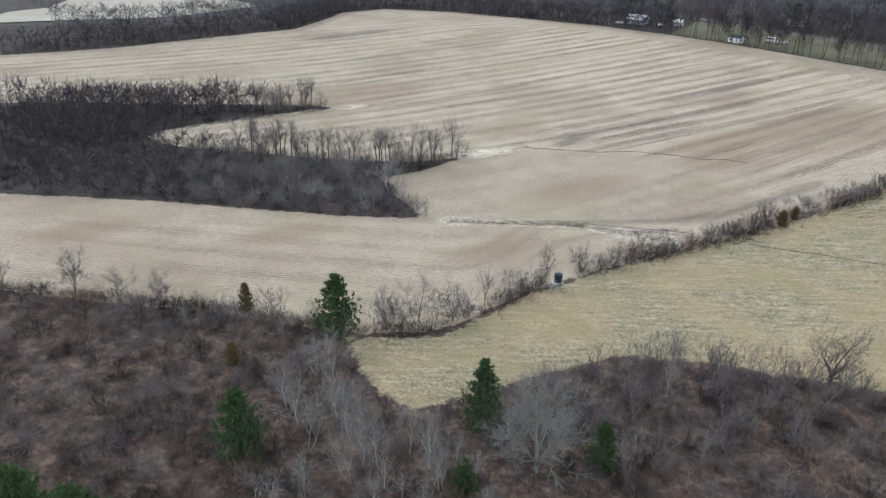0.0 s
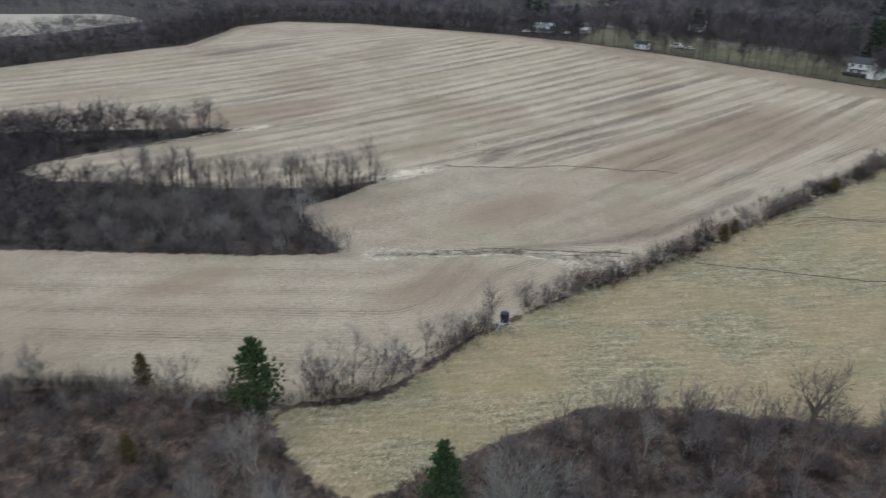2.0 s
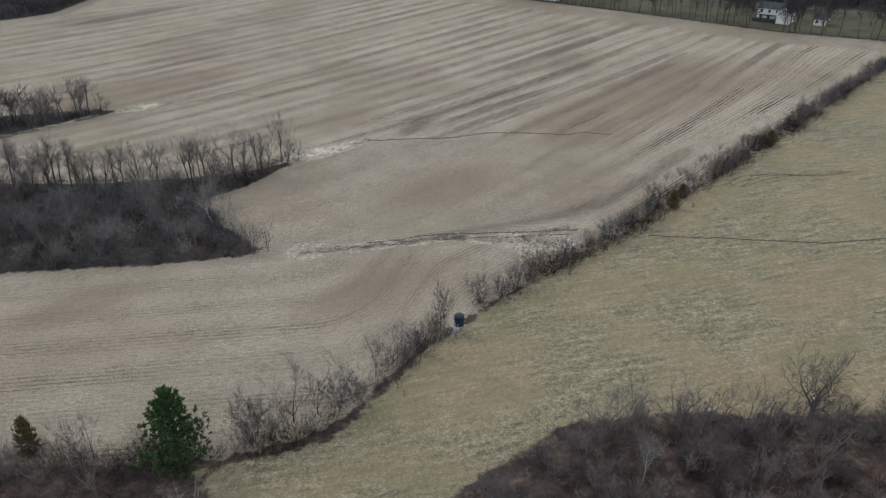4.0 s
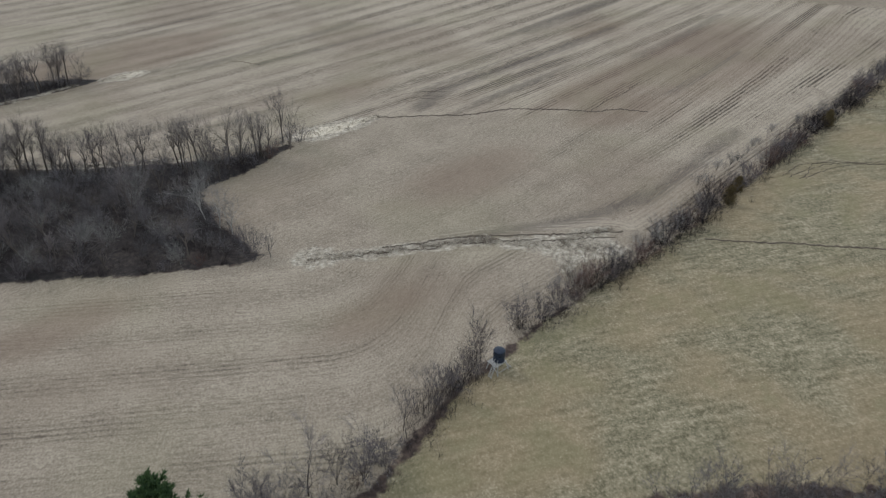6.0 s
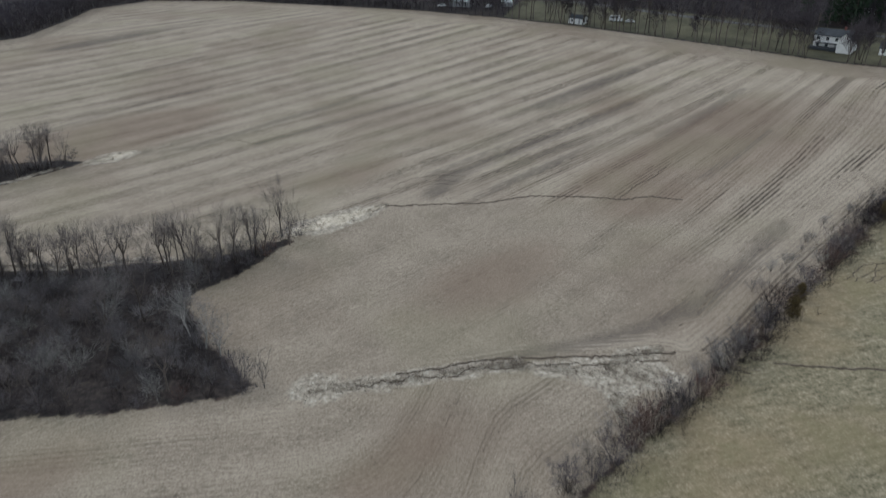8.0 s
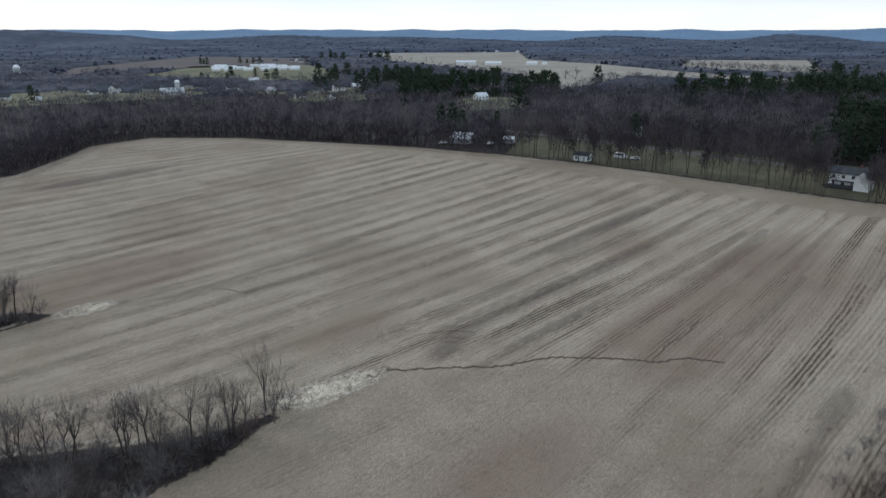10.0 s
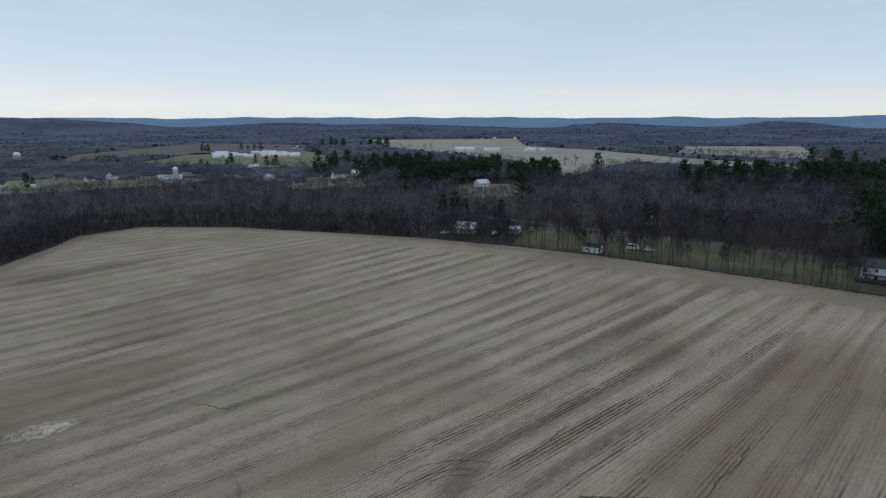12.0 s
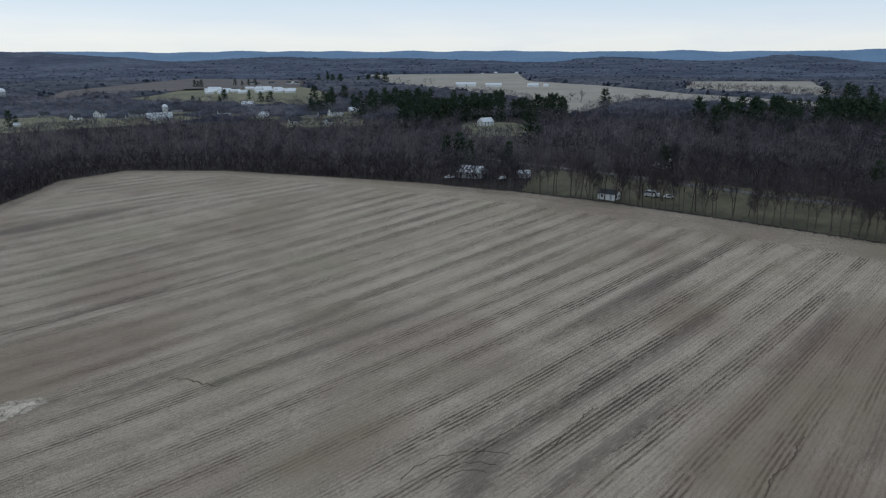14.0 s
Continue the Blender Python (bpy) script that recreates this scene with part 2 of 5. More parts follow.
    colour = g.mix(zone("straw", 0.44, 0.56), colour, straw)
    g.put(b, "Base Color", colour)
    g.put(b, "Normal", g.bump(g.math("ADD", fine, g.math("MULTIPLY", level, 1.5)), 0.2, 0.15))
    return m


def noisy_material(name, dark, mid, light, scale=0.5, rough=0.9, spread=0.18, bump=0.3):
    """Mottled matt surface in three tones, at two scales."""
    m, g, b = material(name, rough)
    p = position(g)
    n = g.math("ADD", g.math("MULTIPLY", g.noise(p, scale, 4.0), 0.6), g.math("MULTIPLY", g.noise(p, scale * 9, 3.0), 0.4))
    g.put(b, "Base Color", g.ramp(n, [(0.5 - spread, dark), (0.5, mid), (0.5 + spread, light)]))
    if bump:
        g.put(b, "Normal", g.bump(n, bump, 0.05))
    return m


def wood_material(name, dark, light, island=0.6):
    """Bark and twigs: each tree and each twig a little different."""
    m, g, b = material(name, 0.95)
    tree = g.node("ShaderNodeObjectInfo").outputs["Random"]
    twig = g.node("ShaderNodeNewGeometry").outputs["Random Per Island"]
    n = g.noise(position(g), 2.0, 3.0)
    f = g.math("ADD", g.math("MULTIPLY", tree, 1 - island), g.math("MULTIPLY", twig, island))
    f = g.math("ADD", f, g.math("MULTIPLY", g.math("SUBTRACT", n, 0.5), 0.6), True)
    g.put(b, "Base Color", g.mix(f, dark, light))
    return m


def thicket_material(name, tones, scale=0.09, contrast=0.85, single=0.35, blotch=0.0):
    """Stems of scrub: patches of kinds, and stem by stem."""
    m, g, b = material(name, 0.95)
    twig = g.node("ShaderNodeNewGeometry").outputs["Random Per Island"]
    patch = g.math("ADD", g.math("MULTIPLY", g.noise(position(g), scale, 2.0, 0.5), 1 - blotch), g.math("MULTIPLY", g.noise(position(g), 0.42, 2.0, 0.5), blotch))
    f = g.math("ADD", g.math("ADD", g.math("MULTIPLY", g.math("SUBTRACT", patch, 0.5), contrast), 0.425), g.math("MULTIPLY", g.math("SUBTRACT", twig, 0.35), single))
    g.put(b, "Base Color", g.ramp(f, [(0.30 + 0.40 * i / (len(tones) - 1), c) for i, c in enumerate(tones)]))
    return m


GROUND = ground_material()
BARK = wood_material("grey_brown_bark", (0.055, 0.044, 0.038), (0.150, 0.125, 0.108), 0.2)
TWIGS = wood_material("bare_twigs", (0.050, 0.041, 0.042), (0.200, 0.174, 0.168), 0.35)
EDGE_TWIGS = wood_material("dark_bare_twigs", (0.030, 0.025, 0.030), (0.105, 0.090, 0.098), 0.4)
PALE_BARK = wood_material("pale_bark", (0.220, 0.208, 0.190), (0.420, 0.398, 0.366), 0.2)
SILVER_TWIGS = wood_material("silver_twigs", (0.110, 0.110, 0.100), (0.270, 0.262, 0.238))
PALE_TWIGS = wood_material("pale_twigs", (0.120, 0.112, 0.106), (0.270, 0.254, 0.238))
GREY_TWIGS = wood_material("grey_twigs", (0.050, 0.045, 0.049), (0.205, 0.188, 0.190), 0.3)
RED_TWIGS = wood_material("reddish_twigs", (0.060, 0.036, 0.031), (0.150, 0.096, 0.080))
MAUVE_TWIGS = wood_material("mauve_twigs", (0.050, 0.044, 0.048), (0.150, 0.132, 0.138))
NEEDLES = wood_material("pine_needles", (0.012, 0.030, 0.014), (0.070, 0.112, 0.038), 0.85)
DARK_NEEDLES = wood_material("dark_needles", (0.012, 0.024, 0.014), (0.038, 0.058, 0.030), 0.5)
CEDAR_NEEDLES = wood_material("bronzed_cedar", (0.060, 0.045, 0.020), (0.130, 0.095, 0.042), 0.8)
SCRUB = thicket_material("scrub_stems", [(0.018, 0.013, 0.014), (0.036, 0.024, 0.022), (0.074, 0.058, 0.058), (0.088, 0.055, 0.048), (0.200, 0.146, 0.120)], 0.06, 2.9, 0.22, 0.5)
DRY_WEEDS = thicket_material("dry_weeds", [(0.110, 0.088, 0.072), (0.190, 0.155, 0.128), (0.280, 0.234, 0.196)], 0.3)
WEEDS = thicket_material("dead_weeds", [(0.042, 0.025, 0.021), (0.084, 0.053, 0.043), (0.165, 0.113, 0.088), (0.350, 0.265, 0.205)], 0.06, 2.8, 0.3, 0.5)
# Dark brush, its tones lowered to hold the shade between trees and stems.
SHADED_UNDERGROWTH = thicket_material("dark_undergrowth", [(0.010, 0.008, 0.009), (0.020, 0.015, 0.016), (0.040, 0.031, 0.031), (0.090, 0.075, 0.072)], 0.09, 1.6, 0.3, 0.4)
STRAW = thicket_material("dead_grass", [(0.110, 0.085, 0.065), (0.240, 0.200, 0.158), (0.410, 0.360, 0.295), (0.560, 0.510, 0.430)], 0.6, 1.3, 0.5)
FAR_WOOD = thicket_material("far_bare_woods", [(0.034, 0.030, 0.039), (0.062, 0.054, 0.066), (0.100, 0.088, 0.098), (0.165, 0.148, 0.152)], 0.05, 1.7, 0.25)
# Paler, mauver copy of the nearer woods, with distance haze painted in.
HAZED_MID_WOOD = thicket_material("mauve_far_woods", [(0.060, 0.054, 0.066), (0.098, 0.088, 0.102), (0.140, 0.126, 0.138), (0.210, 0.194, 0.200)], 0.02, 1.9, 0.25)
# Bluer the farther off: aerial haze is mixed into these base colours.
HAZED_REMOTE_WOOD = thicket_material("remote_bare_woods", [(0.020, 0.026, 0.044), (0.040, 0.047, 0.070), (0.072, 0.076, 0.100), (0.130, 0.126, 0.146)], 0.006, 2.4, 0.16)
HAZED_CANOPY = noisy_material("far_canopy", (0.022, 0.027, 0.044), (0.044, 0.050, 0.070), (0.084, 0.086, 0.106), 0.008, 0.95, 0.09, 0)
HAZED_FAR_CANOPY = noisy_material("remote_canopy", (0.022, 0.032, 0.058), (0.042, 0.056, 0.090), (0.072, 0.088, 0.128), 0.003, 0.95, 0.09, 0)
# Light blue stands in for the haze over the horizon hills.
HAZED_HILL = noisy_material("far_hills", (0.105, 0.175, 0.270), (0.130, 0.210, 0.320), (0.160, 0.240, 0.350), 0.004, 0.95, 0.2, 0)
STUBBLE = noisy_material("far_stubble", (0.200, 0.179, 0.147), (0.268, 0.242, 0.201), (0.340, 0.309, 0.262), 0.008)
PLOUGH = noisy_material("far_ploughland", (0.075, 0.062, 0.060), (0.095, 0.080, 0.076), (0.120, 0.100, 0.095), 0.008)
PASTURE = noisy_material("far_pasture", (0.085, 0.088, 0.050), (0.135, 0.130, 0.076), (0.200, 0.182, 0.116), 0.012)
STRAW_BED = noisy_material("straw_bed", (0.280, 0.236, 0.185), (0.540, 0.474, 0.375), (0.700, 0.640, 0.530), 2.2, 0.95, 0.22, 0.3)
SOIL = noisy_material("wet_soil", (0.045, 0.034, 0.026), (0.075, 0.057, 0.043), (0.125, 0.098, 0.075), 0.8)
ASPHALT = noisy_material("worn_asphalt", (0.075, 0.075, 0.078), (0.10, 0.10, 0.105), (0.13, 0.13, 0.13), 0.3)
WHITE_WALL = noisy_material("white_siding", (0.62, 0.62, 0.61), (0.74, 0.74, 0.73), (0.80, 0.80, 0.79), 0.6, 0.6, 0.2, 0.1)
GREY_WALL = noisy_material("weathered_siding", (0.26, 0.26, 0.27), (0.34, 0.34, 0.35), (0.42, 0.42, 0.42), 0.6, 0.7, 0.2, 0.1)
BARN_RED = noisy_material("barn_boards", (0.13, 0.055, 0.045), (0.19, 0.075, 0.06), (0.24, 0.11, 0.09), 0.6, 0.8)
ROOF = noisy_material("dark_shingles", (0.026, 0.030, 0.036), (0.042, 0.047, 0.054), (0.066, 0.072, 0.080), 0.9, 0.8)
PALE_ROOF = noisy_material("pale_metal_roof", (0.50, 0.53, 0.56), (0.60, 0.63, 0.66), (0.70, 0.72, 0.74), 0.4, 0.45)
GLASS = noisy_material("dark_window_glass", (0.02, 0.024, 0.03), (0.03, 0.036, 0.045), (0.05, 0.056, 0.065), 0.7, 0.12, 0.2, 0)
PAINT = noisy_material("white_car_paint", (0.66, 0.67, 0.68), (0.74, 0.75, 0.76), (0.80, 0.80, 0.80), 0.4, 0.25, 0.2, 0)
DARK_PAINT = noisy_material("dark_car_paint", (0.03, 0.035, 0.045), (0.045, 0.05, 0.062), (0.06, 0.068, 0.08), 0.4, 0.25, 0.2, 0)
RUBBER = noisy_material("tyre_rubber", (0.015, 0.015, 0.015), (0.022, 0.022, 0.022), (0.03, 0.03, 0.03), 2.0)
BARREL = noisy_material("navy_plastic", (0.014, 0.020, 0.034), (0.020, 0.028, 0.046), (0.032, 0.042, 0.062), 2.5, 0.45, 0.2, 0.1)
LUMBER = noisy_material("weathered_lumber", (0.22, 0.215, 0.205), (0.34, 0.33, 0.315), (0.46, 0.45, 0.43), 2.5)
CONCRETE = noisy_material("silo_concrete", (0.34, 0.34, 0.33), (0.44, 0.44, 0.43), (0.54, 0.54, 0.52), 0.5)
DOME = noisy_material("white_dome", (0.68, 0.70, 0.72), (0.76, 0.78, 0.80), (0.82, 0.83, 0.84), 0.4, 0.4)


# ---------------------------------------------------------------- mesh helpers
class Bag:
    """Collects triangles for one mesh."""

    def __init__(self):
        self.points, self.tris, self.count = [], [], 0

    def add(self, points, tris):
        self.points.append(np.asarray(points, float).reshape(-1, 3))
        self.tris.append(np.asarray(tris, int).reshape(-1, 3) + self.count)
        self.count += len(self.points[-1])

    def tube(self, path, radii, sides):
        path, radii = np.asarray(path, float), np.asarray(radii, float)
        way = np.gradient(path, axis=0)
        way /= np.linalg.norm(way, axis=1)[:, None] + 1e-9
        side = np.cross(way, (0.31, 0.93, 0.17))
        side /= np.linalg.norm(side, axis=1)[:, None] + 1e-9
        other = np.cross(way, side)
        a = np.arange(sides) * 2 * np.pi / sides
        ring = path[:, None] + radii[:, None, None] * (np.cos(a)[None, :, None] * side[:, None] + np.sin(a)[None, :, None] * other[:, None])
        n, i = len(path), np.arange(sides)
        j = (i + 1) % sides
        tris = []
        for k in range(n - 1):
            lo, hi = k * sides, (k + 1) * sides
            tris += [np.c_[lo + i, lo + j, hi + j], np.c_[lo + i, hi + j, hi + i]]
        tip = n * sides
        tris.append(np.c_[tip - sides + i, tip - sides + j, np.full(sides, tip)])
        self.add(np.r_[ring.reshape(-1, 3), path[-1:] + way[-1:] * radii[-1]], np.concatenate(tris))

    def cones(self, start, end, radius):
        """Three-sided tapering stems from start to end."""
        start, end = np.asarray(start, float), np.asarray(end, float)
        n = len(start)
        radius = np.broadcast_to(np.asarray(radius, float), (n,))[:, None]
        way = end - start
        way /= np.linalg.norm(way, axis=1)[:, None] + 1e-9
        side = np.cross(way, (0.31, 0.53, 0.77))
        side /= np.linalg.norm(side, axis=1)[:, None] + 1e-9
        other = np.cross(way, side)
        pts = np.stack([start + radius * side, start + radius * (-0.5 * side + 0.866 * other), start + radius * (-0.5 * side - 0.866 * other), end], 1)
        base = np.arange(n)[:, None, None] * 4
        self.add(pts.reshape(-1, 3), (base + np.array([[0, 1, 3], [1, 2, 3], [2, 0, 3]])).reshape(-1, 3))

    def rods(self, start, end, first, last):
        """Three-sided stems from start to end, with a radius at each end."""
        start, end = np.asarray(start, float), np.asarray(end, float)
        n = len(start)
        if not n:
            return
        way = end - start
        way /= np.linalg.norm(way, axis=1)[:, None] + 1e-9
        side = np.cross(way, (0.31, 0.53, 0.77))
        side /= np.linalg.norm(side, axis=1)[:, None] + 1e-9
        other = np.cross(way, side)
        first, last = np.asarray(first, float)[:, None], np.asarray(last, float)[:, None]
        ring = [side, -0.5 * side + 0.866 * other, -0.5 * side - 0.866 * other]
        pts = np.stack([start + first * r for r in ring] + [end + last * r for r in ring], 1)
        base = np.arange(n)[:, None, None] * 6
        self.add(pts.reshape(-1, 3), (base + np.array([[0, 1, 4], [0, 4, 3], [1, 2, 5], [1, 5, 4], [2, 0, 3], [2, 3, 5]])).reshape(-1, 3))

    def box(self, centre, size, turn=0.0):
        c, s = math.cos(turn), math.sin(turn)
        v = np.array([(x, y, z) for x in (-.5, .5) for y in (-.5, .5) for z in (-.5, .5)]) * np.asarray(size)
        v = np.c_[c * v[:, 0] - s * v[:, 1], s * v[:, 0] + c * v[:, 1], v[:, 2]] + np.asarray(centre)
        quads = [(0, 1, 3, 2), (4, 6, 7, 5), (0, 4, 5, 1), (2, 3, 7, 6), (0, 2, 6, 4), (1, 5, 7, 3)]
        self.add(v, [t for q in quads for t in ((q[0], q[1], q[2]), (q[0], q[2], q[3]))])

    def beam(self, a, b, width, depth=None):
        """A straight bar from a to b with a square section."""
        a, b = np.asarray(a, float), np.asarray(b, float)
        w = (b - a) / np.linalg.norm(b - a)
        s = np.cross(w, (0, 0, 1)) if abs(w[2]) < 0.95 else np.cross(w, (0, 1, 0))
        s /= np.linalg.norm(s)
        o = np.cross(w, s)
        s, o = s * width / 2, o * (depth or width) / 2
        v = [e + i * s + j * o for e in (a, b) for i, j in ((-1, -1), (1, -1), (1, 1), (-1, 1))]
        quads = [(0, 1, 2, 3), (7, 6, 5, 4), (0, 4, 5, 1), (1, 5, 6, 2), (2, 6, 7, 3), (3, 7, 4, 0)]
        self.add(v, [t for q in quads for t in ((q[0], q[1], q[2]), (q[0], q[2], q[3]))])

    def mesh(self, name, mat, smooth=False):
        pts, tris = np.concatenate(self.points), np.concatenate(self.tris)
        me = bpy.data.meshes.new(name)
        me.vertices.add(len(pts))
        me.vertices.foreach_set("co", pts.astype(np.float32).ravel())
        me.loops.add(tris.size)
        me.loops.foreach_set("vertex_index", tris.astype(np.int32).ravel())
        me.polygons.add(len(tris))
        me.polygons.foreach_set("loop_start", np.arange(0, tris.size, 3, dtype=np.int32))
        me.polygons.foreach_set("use_smooth", np.full(len(tris), smooth))
        me.materials.append(mat)
        me.update()
        me.validate()
        return me


def part(name, bag, mat, parent, label="", smooth=False):
    ob = new(name, bag.mesh(name, mat, smooth))
    ob.parent = parent
    return tagged(ob, label)


# ---------------------------------------------------------------- ground
def spaced(low, high, step, reach):
    core = list(np.arange(low, high + step / 2, step))
    out, d = [], step
    edge = 0.0
    while edge < reach:
        d *= 1.13
        edge += d
        out.append(edge)
    return np.array([low - e for e in out[::-1]] + core + [high + e for e in out])


def make_ground():
    xs, ys = spaced(-250, 300, 2.8, 4700), spaced(40, 600, 2.8, 4400)
    X, Y = np.meshgrid(xs, ys)
    x, y = X.ravel(), Y.ravel()
    z = land(x, y)
    me = bpy.data.meshes.new("ground")
    nx, ny = len(xs), len(ys)
    i = (np.arange(ny - 1)[:, None] * nx + np.arange(nx - 1)[None]).ravel()
    quads = np.c_[i, i + 1, i + nx + 1, i + nx]
    me.vertices.add(len(x))
    me.vertices.foreach_set("co", np.c_[x, y, z].astype(np.float32).ravel())
    me.loops.add(quads.size)
    me.loops.foreach_set("vertex_index", quads.astype(np.int32).ravel())
    me.polygons.add(len(quads))
    me.polygons.foreach_set("loop_start", np.arange(0, quads.size, 4, dtype=np.int32))
    me.polygons.foreach_set("use_smooth", np.full(len(quads), True))
    me.materials.append(GROUND)
    me.update()

    def put(name, values):
        a = me.attributes.new(name, "FLOAT", "POINT")
        a.data.foreach_set("value", values.astype(np.float32))

    def zone(value):
        return np.clip(0.5 + value / 8, 0, 1)

    put("field", zone(np.minimum(signed(x, y, FIELD), -signed(x, y, WOODS))))
    put("meadow", zone(signed(x, y, MEADOW)))
    put("lawn", zone(signed(x, y, LAWN)))
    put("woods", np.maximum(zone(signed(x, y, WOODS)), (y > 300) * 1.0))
    straw = np.full(x.shape, -9.0)
    for line, width in STRAW_LINES:
        p, w = along(line, 1.5)
        for (a, b), r in zip(p, np.interp(np.linspace(0, 1, len(p)), np.linspace(0, 1, len(width)), width)):
            near = np.abs(x - a) < 12
            straw[near] = np.maximum(straw[near], r + 0.5 - np.hypot(x[near] - a, y[near] - b))
    put("straw", zone(straw))

    def blots(spots):
        c, s = math.cos(radians(28)), math.sin(radians(28))
        return sum(np.exp(-((((x - a) * c + (y - b) * s) / r) ** 2 + (((y - b) * c - (x - a) * s) / q) ** 2)) for a, b, r, q in spots)

    put("ochre", blots([(134, 240, 46, 20), (150, 268, 30, 9), (92, 238, 26, 7), (40, 195, 22, 12), (-40, 160, 16, 7), (-46, 322, 40, 15), (-40, 318, 34, 16), (88, 218, 14, 7), (25, 262, 18, 9), (120, 290, 16, 9), (10, 150, 14, 6), (-90, 160, 20, 8)]))
    damp = blots([(47, 247, 8, 2.2), (43, 241, 5, 1.6), (-52, 461, 26, 5), (-70, 452, 14, 4), (72, 246, 26, 1.6), (118, 312, 40, 2.5)])
    for line, wide, weight in DAMP_LINES:
        for p, q in along(line, 2)[0]:
            near = (np.abs(x - p) < 14) & (np.abs(y - q) < 14)
            damp[near] = np.maximum(damp[near], weight * np.exp(-(np.hypot(x[near] - p, y[near] - q) / wide) ** 2))
    put("damp", 1.3 * damp)
    # the way the planter went, part by part of the field
    c, s = math.cos(radians(28)), math.sin(radians(28))
    u, v = c * x + s * y, c * (y - 0.485 * x - 0.00012 * np.clip(x, -150, 260) ** 2)

    def away(line, step=3):
        out = np.full(x.shape, 1e9)
        box = (y > 90) & (y < 240) & (np.abs(x) < 200)
        for p, q in along(line, step)[0]:
            out[box] = np.minimum(out[box], np.hypot(x[box] - p, y[box] - q))
        return out

    # the passes fan out towards the east corner
    v = v - 0.13 * np.exp(-(((v - 152) / 22) ** 2)) * np.clip(x - 100, -60, 110)
    turning = np.clip(x / 30, 0, 1) ** 2 * (3 - 2 * np.clip(x / 30, 0, 1))
    low_v = 400 + (1 - turning) * (y + 0.16 * x - 113) + turning * np.minimum(away(HEDGE), 200)
    gully = np.interp(x, [-60, -4, 20, 45, 60, 80], [171, 171, 168, 164, 160, 158])
    upper = np.interp(x, [-60, 6, 28, 50, 84, 100, 125, 180], [230, 228, 238, 231, 222, 208, 180, 180])
    low, middle = y < gully, (y >= gully) & (y < upper)
    # rows bend along the hedge and above the gully, and fade into the smooth middle part
    rim = np.minimum(away(HEDGE[13:]) - 4, away(GULLY) - 1)
    bend = ~low & (rim < np.interp(x, [20, 50, 75, 110], [3, 6, 11, 10])) & (x > 18) & (x < 150)
    u = np.where(low, x + 0.13 * y, u)
    v = np.where(low, low_v, np.where(bend, rim + 800, v))
    # headland ploughed along the far edge
    edge, way = along(FAR_EDGE, 4)
    near = np.full(x.shape, 1e9)
    run = np.zeros(x.shape)
    for k, (a, b) in enumerate(edge):
        d = np.hypot(x - a, y - b)
        run = np.where(d < near, 4.0 * k, run)
        near = np.minimum(near, d)
    head = near < 17
    u, v = np.where(head, run, u), np.where(head, 0.5 * near + 1200, v)
    put("rowing", np.where(head, 0.35, np.where(low, 0.27, np.where(bend, 0.8, np.where(middle, np.clip(0.14 + (x - 60) / 95, 0.14, 0.65), np.clip((x + 70) / 150, 0.6, 1.0))))))
    a = me.attributes.new("rows", "FLOAT_VECTOR", "POINT")
    a.data.foreach_set("vector", np.c_[u, v, 0 * u].astype(np.float32).ravel())
    return tagged(new("ground", me), "rolling farmland of stubble field, hay meadow and leaf litter", "ground", kind="structure")


GULLY = [(-4, 171.4), (9, 168.4), (21, 167.8), (36, 166.7), (47, 163), (59, 160.5)]
RILL = [(28.5, 237.5), (40, 235), (51, 230.7), (60, 231.5), (68, 230), (76, 226), (84, 221.7), (92, 220), (98, 215.6)]
RILL_BRANCH = [(84, 221.7), (91, 227.5), (97, 230.1), (106, 236.5)]
RILL_UPPER = [(-7, 303.6), (-4, 302), (-1, 298.5), (2.5, 296.3)]
STRAW_LINES = [([(5.5, 230.2), (11, 231.6), (17, 233.6), (23, 236), (29, 238.2)], [1.5, 4.6, 4.2, 3.4, 1.0]), ([(-47, 296.6), (-41, 299), (-35, 301.4)], [1.4, 4.0, 2.2]),
               ([(0.2, 170.6), (3.5, 170.2), (7, 169.4)], [1.4, 3.6, 1.4]), ([(7, 169.2), (14, 168.5), (21, 168.2), (36, 167.0)], [1.7, 1.6, 1.7, 0.8]),
               ([(33, 166.4), (40, 163.8), (46, 161.2), (51, 158.4), (56, 155.5)], [0.5, 1.6, 2.8, 4.2, 2.2]), ([(48, 161.6), (54, 162.6), (59, 163.2)], [1.4, 2.2, 0.8]), ([(47, 158), (46, 154), (44, 150)], [2.4, 1.6, 0.6]),
               ([(-104, 262), (-94, 270), (-83, 277), (-68, 286), (-54, 294.5)], [0.5, 0.9, 0.5, 0.8, 0.4]), ([(-107, 258), (-106, 252), (-101, 247), (-95, 243)], [1.2, 2.6, 2.4, 1.2]), ([(-95, 242), (-72, 237.5), (-45, 229), (-20, 225)], [0.8, 0.5, 1.3, 0.7])]
